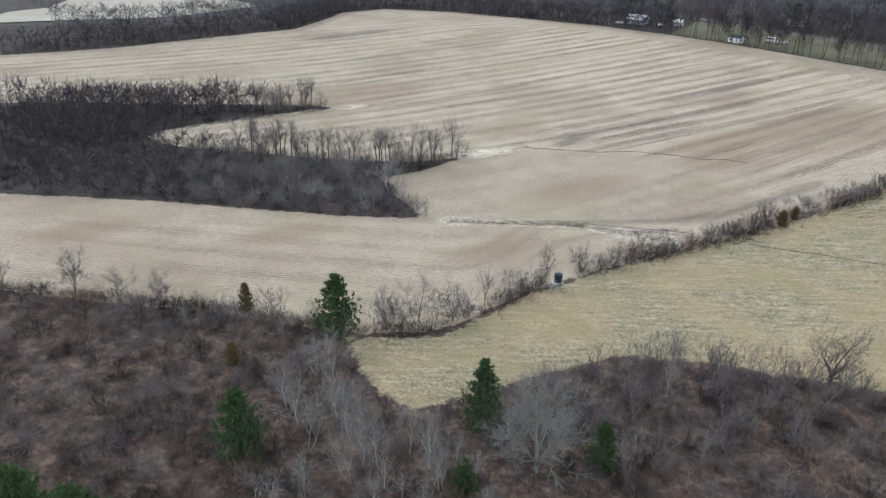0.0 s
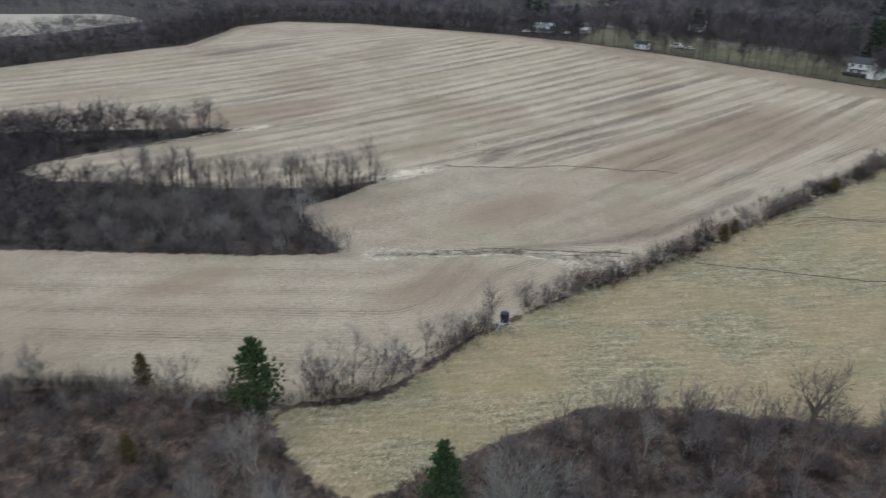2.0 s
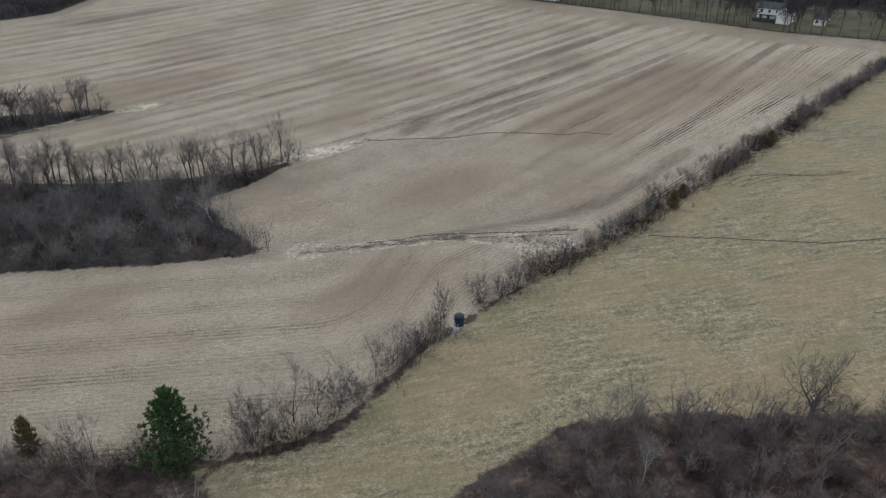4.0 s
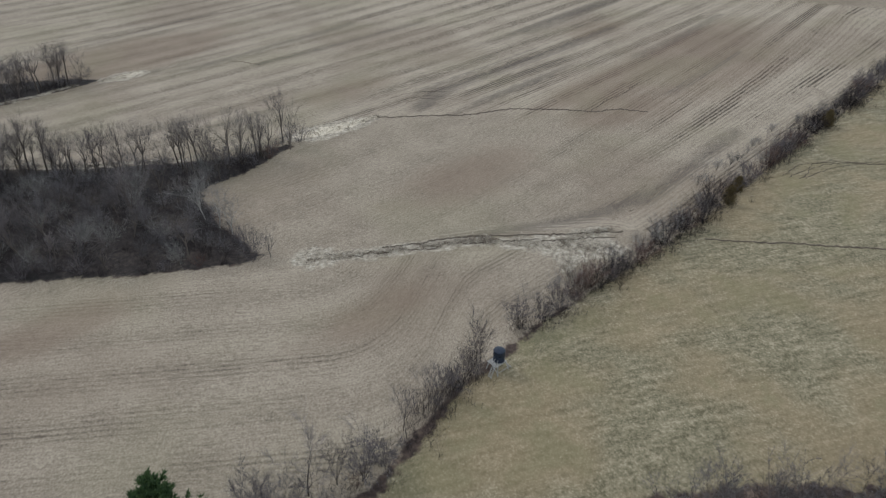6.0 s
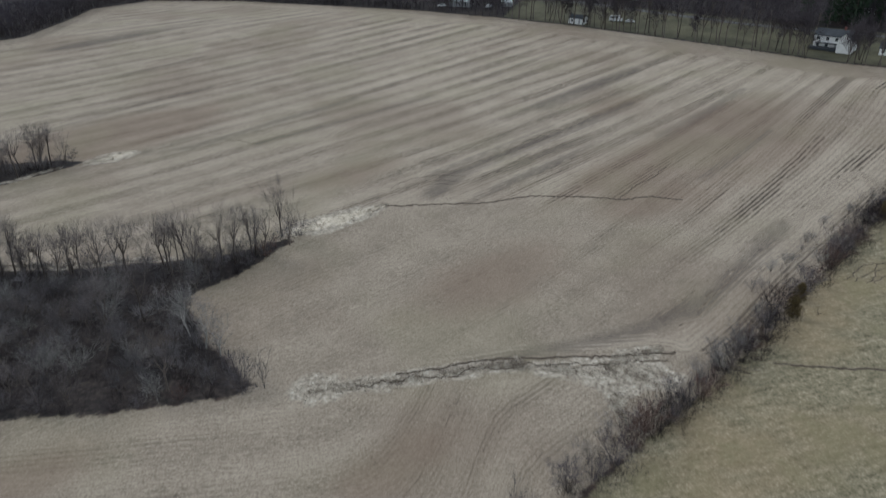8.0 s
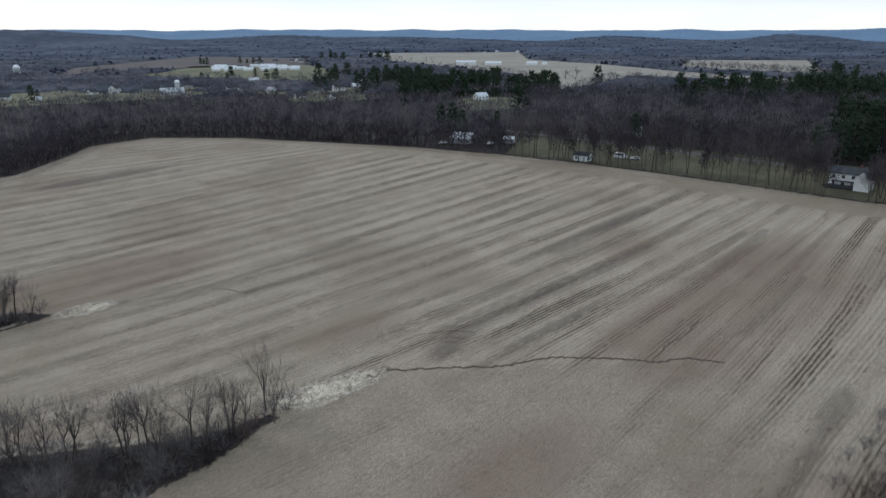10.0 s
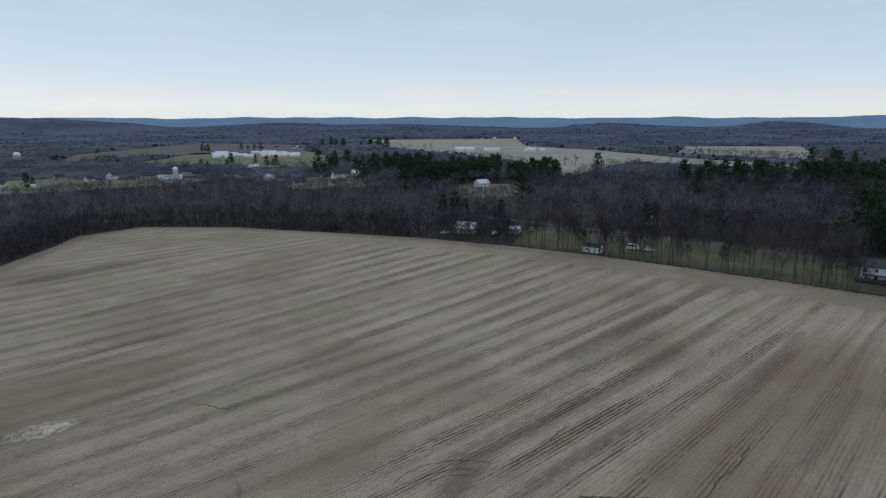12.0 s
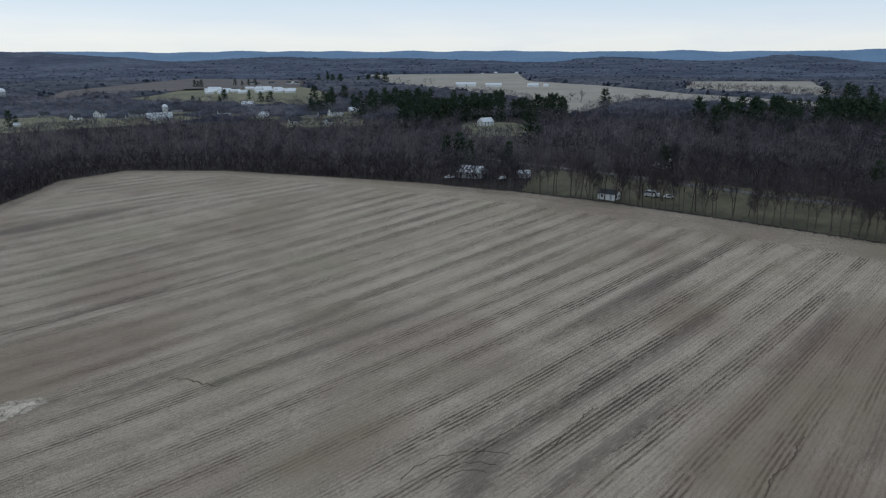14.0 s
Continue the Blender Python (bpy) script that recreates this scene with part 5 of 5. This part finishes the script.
def far_crowns(seed, count, near, far, mat, label, size=1.0):
    """Rounded, broken treetops of woods too far for single twigs to show."""
    rng = np.random.default_rng(seed)
    r = near * (far / near) ** (rng.random(count) ** 0.8)
    a = np.radians(rng.uniform(-37, 60, count))
    x, y = 5 + r * np.sin(a), 130 + r * np.cos(a)
    keep = (open_ground(x, y) < -5) & (signed(x, y, FIELD) < -3)
    x, y = x[keep], y[keep]
    bag = Bag()
    turn = np.linspace(0, 2 * np.pi, 7)[:6]
    ring = [(0.35, 0.0), (0.95, 0.38), (1.0, 0.62), (0.62, 0.88)]
    shape = np.concatenate([np.c_[q * np.cos(turn + 0.5 * k), q * np.sin(turn + 0.5 * k), np.full(6, h)] for k, (q, h) in enumerate(ring)] + [np.array([[0, 0, 1.0]])])
    tris = []
    for k in range(3):
        for i in range(6):
            j = (i + 1) % 6
            tris += [(6 * k + i, 6 * k + j, 6 * k + 6 + j), (6 * k + i, 6 * k + 6 + j, 6 * k + 6 + i)]
    tris += [(18 + i, 18 + (i + 1) % 6, 24) for i in range(6)]
    tris = np.array(tris)
    for p, q, base in zip(x, y, land(x, y) + rise(x, y)):
        tall = rng.uniform(9, 17)
        w = rng.uniform(3.0, 5.5) * size
        bag.add((shape * (w, w, tall) + rng.normal(0, 0.16, shape.shape) * (w, w, w)) + (p, q, base - 0.45 * tall), tris)
    return tagged(new("far_woods", bag.mesh("far_woods", mat)), label, "woods", kind="stuff")


far_crowns(23, 5200, 1150, 2700, HAZED_REMOTE_WOOD, "blue-grey leafless woods far off")
far_crowns(24, 4200, 2600, 4300, HAZED_REMOTE_WOOD, "slate-grey treetops of the remote wooded hills", 1.7)


def canopy():
    """Tops of the distant woods and low hills, as one uneven sheet with clearings."""
    rng = np.random.default_rng(31)
    r = 760 * 1.0078 ** np.arange(232)
    a = np.radians(np.arange(-46, 72, 0.4))
    R, A = np.meshgrid(r, a, indexing="ij")
    x, y = 5 + R * np.sin(A), 130 + R * np.cos(A)
    shape = x.shape
    z = 4 + 2.5 * rng.random(shape) + 3.0 * rng.random(shape) ** 3 + rise(x, y)
    clear = open_ground(x.ravel(), y.ravel()).reshape(shape)
    z = np.where(clear > -6, -3.0, z * np.clip(-clear / 30, 0.3, 1))
    z[0] = -1
    split = 130
    pts = np.stack([x, y, z], -1)
    for first, last, mat, label in ((0, split + 1, HAZED_CANOPY, "dark treetops of distant woods"), (split, shape[0], HAZED_FAR_CANOPY, "blue-grey treetops of remote wooded hills")):
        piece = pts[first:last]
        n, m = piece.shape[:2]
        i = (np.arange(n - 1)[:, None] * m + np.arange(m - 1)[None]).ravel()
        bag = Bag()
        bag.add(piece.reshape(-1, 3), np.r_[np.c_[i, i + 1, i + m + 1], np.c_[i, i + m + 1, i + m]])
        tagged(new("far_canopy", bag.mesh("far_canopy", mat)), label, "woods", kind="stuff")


canopy()


def ridge(name, distance, top, seed, mat, label, first=-60, last=90):
    """A long low hill on the horizon."""
    rng = np.random.default_rng(seed)
    a = np.radians(np.arange(first, last, 0.12))
    h = np.array([top * (0.86 + 0.30 * noise.noise(Vector((v * 5.0, seed, 0))) + 0.07 * noise.noise(Vector((v * 22.0, seed, 1)))) for v in a]) + rng.uniform(0, 2.0, len(a))
    h = h * np.clip(np.minimum(a - a[0], a[-1] - a) / radians(7), 0, 1) ** 0.6
    bag, m = Bag(), len(a)
    rings = []
    for d, k in ((-700, -0.05), (-350, 0.5), (0, 1.0), (250, 0.6)):
        rings.append(np.c_[5 + (distance + d) * np.sin(a), 130 + (distance + d) * np.cos(a), h * k])
    i = (np.arange(3)[:, None] * m + np.arange(m - 1)[None]).ravel()
    bag.add(np.concatenate(rings), np.r_[np.c_[i, i + 1, i + m + 1], np.c_[i, i + m + 1, i + m]])
    return tagged(new(name, bag.mesh(name, mat)), label, "hills", kind="structure")


ridge("backdrop", 4450, 104, 7, HAZED_HILL, "blue-grey wooded hills along the horizon")
ridge("backdrop", 3700, 92, 12, HAZED_FAR_CANOPY, "dark wooded hill before the horizon", -50, 0)

# evergreens: nearer ones singly, the rest as woods
FARM_PINES = [(-51, 1803), (-44, 1800), (-36, 1766), (8, 1289), (10, 1304), (45, 1276), (58, 1184), (67, 1194), (72, 1193), (35, 1838), (50, 1832), (64, 1827), (78, 1822), (-184, 893), (-181, 904), (127, 1134), (142, 1155), (149, 1126), (170, 1146), (189, 1126), (206, 1133), (216, 1032), (235, 1048)]
dark = []
GROVES = [[(90, 900), (240, 880), (260, 1010), (110, 1040)], [(150, 720), (330, 760), (350, 860), (180, 850)], [(330, 560), (520, 520), (720, 640), (640, 760), (420, 680)], [(430, 400), (640, 330), (780, 420), (620, 520)], [(-40, 1130), (60, 1130), (60, 1180), (-40, 1180)], [(230, 1900), (420, 1900), (420, 2000), (230, 2000)], [(260, 330), (330, 300), (420, 370), (330, 430)], [(330, 320), (450, 240), (760, 300), (620, 480), (400, 460)], [(262, 352), (312, 300), (350, 326), (292, 390)]]
for k, (poly, count) in enumerate(zip(GROVES, (45, 70, 110, 80, 5, 14, 45, 130, 34))):
    for x, y in scatter(poly, count, 0, 6, PLANTING):
        if float(open_ground(np.array([x]), np.array([y]))[0]) < -4:
            dark.append((x, y))
for k in range(220):
    r, a = PLANTING.uniform(330, 1500), radians(PLANTING.uniform(-32, 55))
    x, y = 5 + r * math.sin(a), 130 + r * math.cos(a)
    d = noise.noise(Vector((x * 0.005, y * 0.005, 9)))
    if float(open_ground(np.array([x]), np.array([y]))[0]) < -6 and y > 300 and d > 0.05 and x > 180:
        dark.append((x, y))
dark += FARM_PINES
dark.sort(key=lambda q: math.hypot(q[0] - 8, q[1] - 145))
for x, y in dark[:90]:
    plant(f"far_pine{PLANTING.randrange(2)}", x, y, PLANTING.uniform(0, 360), PLANTING.uniform(0.8, 1.25) * (0.75 if x < 150 else 1.0), 1.1)
grove("evergreen_woods", [("far_fir", x, y, PLANTING.uniform(0, 6.3), PLANTING.uniform(0.8, 1.35) * (0.62 if x < 120 else 1.0), 1.3) for x, y in dark[90:]], DARK_NEEDLES, "dark evergreen woods between the farms")
grove("field_trees", [(f"back{PLANTING.randrange(3)}", 835 + 1.2 * k + PLANTING.uniform(-4, 4), 1290 - 6.6 * k, PLANTING.uniform(0, 6.3), PLANTING.uniform(0.8, 1.3), 1.3) for k in range(46)] +
      [(f"back{PLANTING.randrange(3)}", x, y, PLANTING.uniform(0, 6.3), PLANTING.uniform(0.9, 1.3), 1.3) for x, y in ((379, 1740), (392, 1735), (410, 1730), (455, 1750), (468, 1745), (478, 1033), (470, 1050))], TWIGS, "row of bare trees between far stubble fields")


# ---------------------------------------------------------------- buildings
def gable(width, depth, eaves, ridge_h, over=0.35, thick=0.18):
    """A pitched roof with overhang, its ridge along x."""
    bag = Bag()
    hw, hd = width / 2 + over, depth / 2 + over
    drop = (ridge_h - eaves) * over / (depth / 2)
    section = [(-hd, eaves - drop), (0, ridge_h), (hd, eaves - drop), (hd, eaves - drop + thick), (0, ridge_h + thick * 1.2), (-hd, eaves - drop + thick)]
    v = [(sx * hw, a, b) for sx in (-1, 1) for a, b in section]
    t = []
    for i in range(6):
        j = (i + 1) % 6
        t += [(i, j, j + 6), (i, j + 6, i + 6)]
    for o in (0, 6):
        t += [(o, o + 1, o + 4), (o, o + 4, o + 5), (o + 1, o + 2, o + 3), (o + 1, o + 3, o + 4)]
    bag.add(v, t)
    return bag


def walls(width, depth, eaves, ridge_h):
    bag = Bag()
    hw, hd = width / 2, depth / 2
    v = [(sx * hw, a, b) for sx in (-1, 1) for a, b in ((-hd, -0.4), (hd, -0.4), (hd, eaves), (0, ridge_h), (-hd, eaves))]
    t = []
    for i in range(5):
        j = (i + 1) % 5
        t += [(i, j, j + 5), (i, j + 5, i + 5)]
    for o in (0, 5):
        t += [(o, o + 1, o + 2), (o, o + 2, o + 4), (o + 2, o + 3, o + 4)]
    bag.add(v, t)
    return bag


def window(parent, x, y, z, w, h, face):
    """A framed window on a wall; face is the side it looks to."""
    dx, dy = {"front": (0, -1), "back": (0, 1), "left": (-1, 0), "right": (1, 0)}[face]
    bag = Bag()
    bag.box((x + dx * 0.02, y + dy * 0.02, z), (w + 0.24 if dy else 0.1, w + 0.24 if dx else 0.1, h + 0.24))
    ob = part("window", bag, WHITE_WALL, parent)
    pane = Bag()
    for side in (-0.25, 0.25):
        pane.box((x + dx * 0.06 + (side * w if dy else 0), y + dy * 0.06 + (side * w if dx else 0), z), (w * 0.44 if dy else 0.08, w * 0.44 if dx else 0.08, h))
    part("pane", pane, GLASS, ob, "dark window glass")


def house(name, x, y, turn, width, depth, eaves, ridge_h, wall_mat, roof_mat, label, category="house", storeys=1, chimney=False, porch=False, group="", lift=0.0):
    root = new(name)
    root.matrix_world = pose(x, y, float(land(x, y)) + lift, 0, 0, turn)
    part("wall", walls(width, depth, eaves, ridge_h), wall_mat, root)
    roof = part("roof", gable(width, depth, eaves, ridge_h), roof_mat, root)
    if chimney:
        bag = Bag()
        bag.box((width * 0.22, 0.3, ridge_h + 0.4), (0.8, 0.6, 1.8))
        part("chimney", bag, BARN_RED, roof, "brick chimney")
    if storeys:
        step = eaves / storeys
        count = max(2, int(width / 3.2))
        for s in range(storeys):
            for i in range(count):
                px = -width / 2 + width * (i + 0.5) / count
                if s == 0 and i == count // 2:
                    bag = Bag()
                    bag.box((px, -depth / 2 - 0.03, 1.05), (1.0, 0.1, 2.1))
                    part("door", bag, GREY_WALL, root, "grey house door")
                else:
                    window(root, px, -depth / 2, step * s + step * 0.55, 1.2, 1.3, "front")
                window(root, px, depth / 2, step * s + step * 0.55, 1.2, 1.3, "back")
            for py in (-depth / 4, depth / 4):
                window(root, -width / 2, py, step * s + step * 0.55, 1.1, 1.3, "left")
                window(root, width / 2, py, step * s + step * 0.55, 1.1, 1.3, "right")
    if porch:
        bag = Bag()
        bag.box((0, -depth / 2 - 1.1, 2.55), (width * 0.8, 2.2, 0.16))
        p = part("porch", bag, roof_mat, root, "low porch roof")
        for i in range(5):
            post = Bag()
            post.box((-width * 0.38 + width * 0.19 * i, -depth / 2 - 2.0, 1.1), (0.16, 0.16, 2.8))
            part("post", post, WHITE_WALL, p)
    return tagged(root, label, category, group)


def lathe(profile, sides=20):
    """A surface of revolution round z from (radius, height) pairs."""
    bag = Bag()
    a = np.arange(sides) * 2 * np.pi / sides
    v = np.concatenate([np.c_[r * np.cos(a), r * np.sin(a), np.full(sides, z)] for r, z in profile])
    i = np.arange(sides)
    j = (i + 1) % sides
    t = []
    for k in range(len(profile) - 1):
        t += [np.c_[k * sides + i, k * sides + j, (k + 1) * sides + j], np.c_[k * sides + i, (k + 1) * sides + j, (k + 1) * sides + i]]
    bag.add(v, np.concatenate(t))
    return bag


def silo(x, y, radius, height, label):
    root = new("silo")
    root.matrix_world = pose(x, y, float(land(x, y)))
    part("shaft", lathe([(radius, -0.4), (radius, height)]), CONCRETE, root)
    for k in range(6):
        z = height * (k + 0.5) / 6
        part("hoop", lathe([(radius, z - 0.08), (radius + 0.06, z), (radius, z + 0.08)]), PALE_ROOF, root)
    part("dome", lathe([(radius * 1.03 * math.cos(t), height + radius * 0.9 * math.sin(t)) for t in np.linspace(0, 1.55, 7)]), DOME, root, "shiny white dome", True)
    return tagged(root, label, "silo", "silos")


def vehicle(x, y, turn, length, width, height, body_mat, label, category="car", cabin=(0.2, 0.85)):
    root = new(category.replace(" ", "_"))
    root.matrix_world = pose(x, y, float(land(x, y)) + 0.05, 0, 0, turn)
    base = height * 0.55
    bm = bmesh.new()
    bmesh.ops.create_cube(bm, size=1)
    bmesh.ops.scale(bm, vec=(length, width, base - 0.3), verts=bm.verts)
    bmesh.ops.translate(bm, vec=(0, 0, 0.3 + (base - 0.3) / 2), verts=bm.verts)
    top = bmesh.ops.create_cube(bm, size=1)["verts"]
    c0, c1 = (cabin[0] - 0.5) * length, (cabin[1] - 0.5) * length
    bmesh.ops.scale(bm, vec=(c1 - c0, width * 0.94, height - base), verts=top)
    bmesh.ops.translate(bm, vec=((c0 + c1) / 2, 0, base + (height - base) / 2 - 0.01), verts=top)
    for v in top:
        if v.co.z > base + 0.1:
            v.co.x, v.co.y = (c0 + c1) / 2 + (v.co.x - (c0 + c1) / 2) * 0.82, v.co.y * 0.86
    bmesh.ops.bevel(bm, geom=list(bm.edges), offset=0.08, segments=2, affect="EDGES")
    me = bpy.data.meshes.new("body")
    bm.to_mesh(me)
    me.materials.append(body_mat)
    new("body", me).parent = root
    for side in (-1, 1):
        bag = Bag()
        bag.box(((c0 + c1) / 2, side * width * 0.455, base + (height - base) * 0.45), ((c1 - c0) * 0.76, 0.05, (height - base) * 0.5))
        part("window", bag, GLASS, root, "dark side glass")
        for end in (-0.32, 0.32):
            wheel = lathe([(0.02, -0.11), (0.33, -0.11), (0.36, 0), (0.33, 0.11), (0.02, 0.11)], 14)
            ob = part("wheel", wheel, RUBBER, root)
            ob.matrix_local = pose(end * length, side * width * 0.46, 0.33, 90, 0, 0)
    return tagged(root, label, category, "parked vehicles")


home = house("house", 238, 322, -58, 14, 8.0, 5.4, 7.5, WHITE_WALL, ROOF, "white two-storey house with dark roof beyond the field", storeys=2, chimney=True, porch=True)
# The deck lies in shade, put in by giving it the dark roof tone.
porch_deck = Bag()
porch_deck.box((-1.2, -5.4, 0.45), (13.6, 3.0, 1.1))
part("deck", porch_deck, ROOF, home, "dark timber deck along the front")
for name, bag, mat in (("wing", walls(9, 5.5, 4.8, 7.4), WHITE_WALL), ("wing_roof", gable(9, 5.5, 4.8, 7.4), ROOF)):
    wing = part(name, bag, mat, home, "gabled side wing" if name == "wing" else "")
    wing.matrix_local = pose(5.6, -2.6, 0, 0, 0, 90)
house("shed", 250, 306, -55, 5.5, 5, 2.6, 4.4, WHITE_WALL, ROOF, "small white garage beside the house", "shed", 1)
house("house", 164, 409, -55, 8, 5, 2.6, 3.9, WHITE_WALL, ROOF, "low white cottage with dark windows under bare trees")
house("house", 124, 474, -40, 12, 8, 3.0, 5.6, GREY_WALL, PALE_ROOF, "low grey house half hidden by trees")
house("shed", 147, 462, -45, 6, 4, 2.4, 3.6, GREY_WALL, PALE_ROOF, "small pale shed behind the field", "shed", 0)
house("house", 216, 450, -50, 9, 7, 4.6, 7.6, WHITE_WALL, ROOF, "white gabled house among the trees", storeys=2)
house("house", 300, 372, -45, 13, 8, 3.0, 5.4, WHITE_WALL, ROOF, "long white house in the dark wood")
house("house", 228, 735, 20, 12, 8, 4.2, 7.4, WHITE_WALL, PALE_ROOF, "white farmhouse with pale roof in a clearing", storeys=2)
vehicle(182, 404, -40, 6.6, 2.3, 2.8, PAINT, "white delivery van parked behind the trees", "van", (0.02, 0.8))
vehicle(187, 399, -30, 4.6, 1.8, 1.5, PAINT, "white parked car beside the van")
vehicle(171, 415, 10, 4.6, 1.8, 1.5, DARK_PAINT, "dark parked car beside the cottage")
vehicle(136, 462, 20, 4.6, 1.8, 1.5, PAINT, "white parked car near the grey house")
vehicle(113, 476, 0, 4.8, 1.9, 1.6, PAINT, "white parked car at the wood edge")

silo(-51, 940, 2.7, 13, "tall concrete silo with white dome at the farm")
silo(-300, 1330, 5.0, 15, "wide silo with white dome among far trees")
house("barn", -56, 925, 10, 24, 9, 4.0, 8.0, WHITE_WALL, PALE_ROOF, "long white barn at the foot of the silo", "barn", 1)
house("house", -119, 975, 60, 10, 9, 5.5, 9.0, WHITE_WALL, ROOF, "white gabled farmhouse with dark roof", storeys=2)
house("barn", -82, 980, 15, 18, 10, 4.0, 7.5, GREY_WALL, ROOF, "weathered grey barn with dark roof", "barn", 0)
house("house", -212, 915, 0, 9, 8, 3, 6, WHITE_WALL, ROOF, "small white house in a green yard")
house("shed", -178, 893, 0, 5, 4, 2.5, 4.2, WHITE_WALL, PALE_ROOF, "small white shed in a green yard", "shed", 0)
house("barn", 500, 1590, -15, 42, 14, 6, 9.5, WHITE_WALL, PALE_ROOF, "long white barn across the stubble field", "barn", 0)
house("barn", 552, 1562, -15, 34, 13, 5, 8.0, WHITE_WALL, PALE_ROOF, "long white shed across the stubble field", "barn", 0)
house("barn", 628, 1530, -15, 22, 11, 5, 8.0, WHITE_WALL, PALE_ROOF, "white barn at the end of the field", "barn", 0)
house("barn", 655, 1525, -15, 10, 8, 4, 6.5, WHITE_WALL, PALE_ROOF, "small white outbuilding at the end of the field", "barn", 0)
yard = random.Random(8)
for k in range(34):
    row, place = divmod(k, 9)
    if yard.random() < 0.28:
        continue
    x, y = -30 + 19 * place + yard.uniform(-6, 6) + 4 * row, 1462 + 52 * row + yard.uniform(-8, 8)
    house("greenhouse", x, y, yard.choice((8, 10, 12)), yard.uniform(13, 19), yard.uniform(9, 14), 3.4, 5.8, WHITE_WALL, PALE_ROOF, "long pale greenhouse in the nursery's rows", "greenhouse", 0, group="nursery greenhouses")
for x, y, turn, long, eaves, pale in VILLAGE:
    house("house", x, y, turn, long, 8, eaves, eaves + 3.2, WHITE_WALL if pale else GREY_WALL, yard.choice((ROOF, PALE_ROOF, ROOF)), "pale village house in a green yard" if pale else "grey village house among bare trees", storeys=2 if eaves > 4 else 1, group="far houses")
for k in range(12):
    x, y = yard.choice(((yard.uniform(420, 560), yard.uniform(2500, 2700)), (yard.uniform(900, 1080), yard.uniform(2500, 2700)), (yard.uniform(20, 180), yard.uniform(1700, 1900))))
    house("house", x, y, yard.uniform(-40, 40), yard.uniform(9, 13), 8, 3.2, 6.2, yard.choice((WHITE_WALL, GREY_WALL, WHITE_WALL)), yard.choice((ROOF, PALE_ROOF, ROOF)), "far village house among bare trees", storeys=1, group="far houses")


# ---------------------------------------------------------------- hunting blind
def blind(x, y, turn):
    root = new("hunting_blind")
    root.matrix_world = pose(x, y, float(land(x, y)), 0, 0, turn)
    deck_h, r = 1.6, 0.84
    barrel = part("barrel", lathe([(0.02, deck_h + 0.04), (r, deck_h + 0.04), (r, deck_h + 0.12), (r * 0.985, deck_h + 0.16), (r, deck_h + 1.7), (r * 1.03, deck_h + 1.74), (r * 1.03, deck_h + 1.80), (r * 0.9, deck_h + 1.92), (0.02, deck_h + 2.02)], 28), BARREL, root, "navy blue plastic barrel hide", True)
    for k in range(5):
        a = k * 2 * math.pi / 5 + 0.3
        slot = Bag()
        slot.box((r * 1.0 * math.cos(a), r * 1.0 * math.sin(a), deck_h + 1.25), (0.06, 0.42, 0.24), a)
        part("window", slot, GLASS, barrel, "dark shooting window")
    deck = Bag()
    for k in range(8):
        deck.box((-1.35 + k * 0.28, 0.0, deck_h), (0.25, 1.8, 0.05))
    part("deck", deck, LUMBER, root, "grey weathered deck boards")
    for sx in (-1, 1):
        for sy in (-1, 1):
            leg = Bag()
            leg.beam((sx * 1.15 - 0.2, sy * 1.15, -0.1), (sx * 0.8 - 0.2, sy * 0.8, deck_h), 0.10)
            part("leg", leg, LUMBER, root)
        brace = Bag()
        brace.beam((sx * 1.28, -1.28, 0.3), (sx * 0.9, 1.0, deck_h - 0.2), 0.07)
        part("brace", brace, LUMBER, root)
    cross = Bag()
    cross.beam((-1.2, -1.2, 0.7), (1.2, -1.2, 0.7), 0.07)
    part("brace", cross, LUMBER, root)
    ladder = new("ladder")
    ladder.parent = root
    for s in (-0.28, 0.28):
        rail = Bag()
        rail.beam((-2.3, s - 0.5, 0.0), (-1.0, s - 0.5, deck_h + 0.9), 0.07)
        part("rail", rail, LUMBER, ladder)
    for k in range(8):
        rung = Bag()
        f = (k + 0.5) / 10.5
        rung.beam((-2.3 + 1.3 * f, -0.8, (deck_h + 0.9) * f), (-2.3 + 1.3 * f, -0.2, (deck_h + 0.9) * f), 0.07)
        part("rung", rung, LUMBER, ladder)
    return tagged(root, "navy barrel hunting blind on a grey timber stand", "hunting blind")


blind(24.3, 131.0, 25)
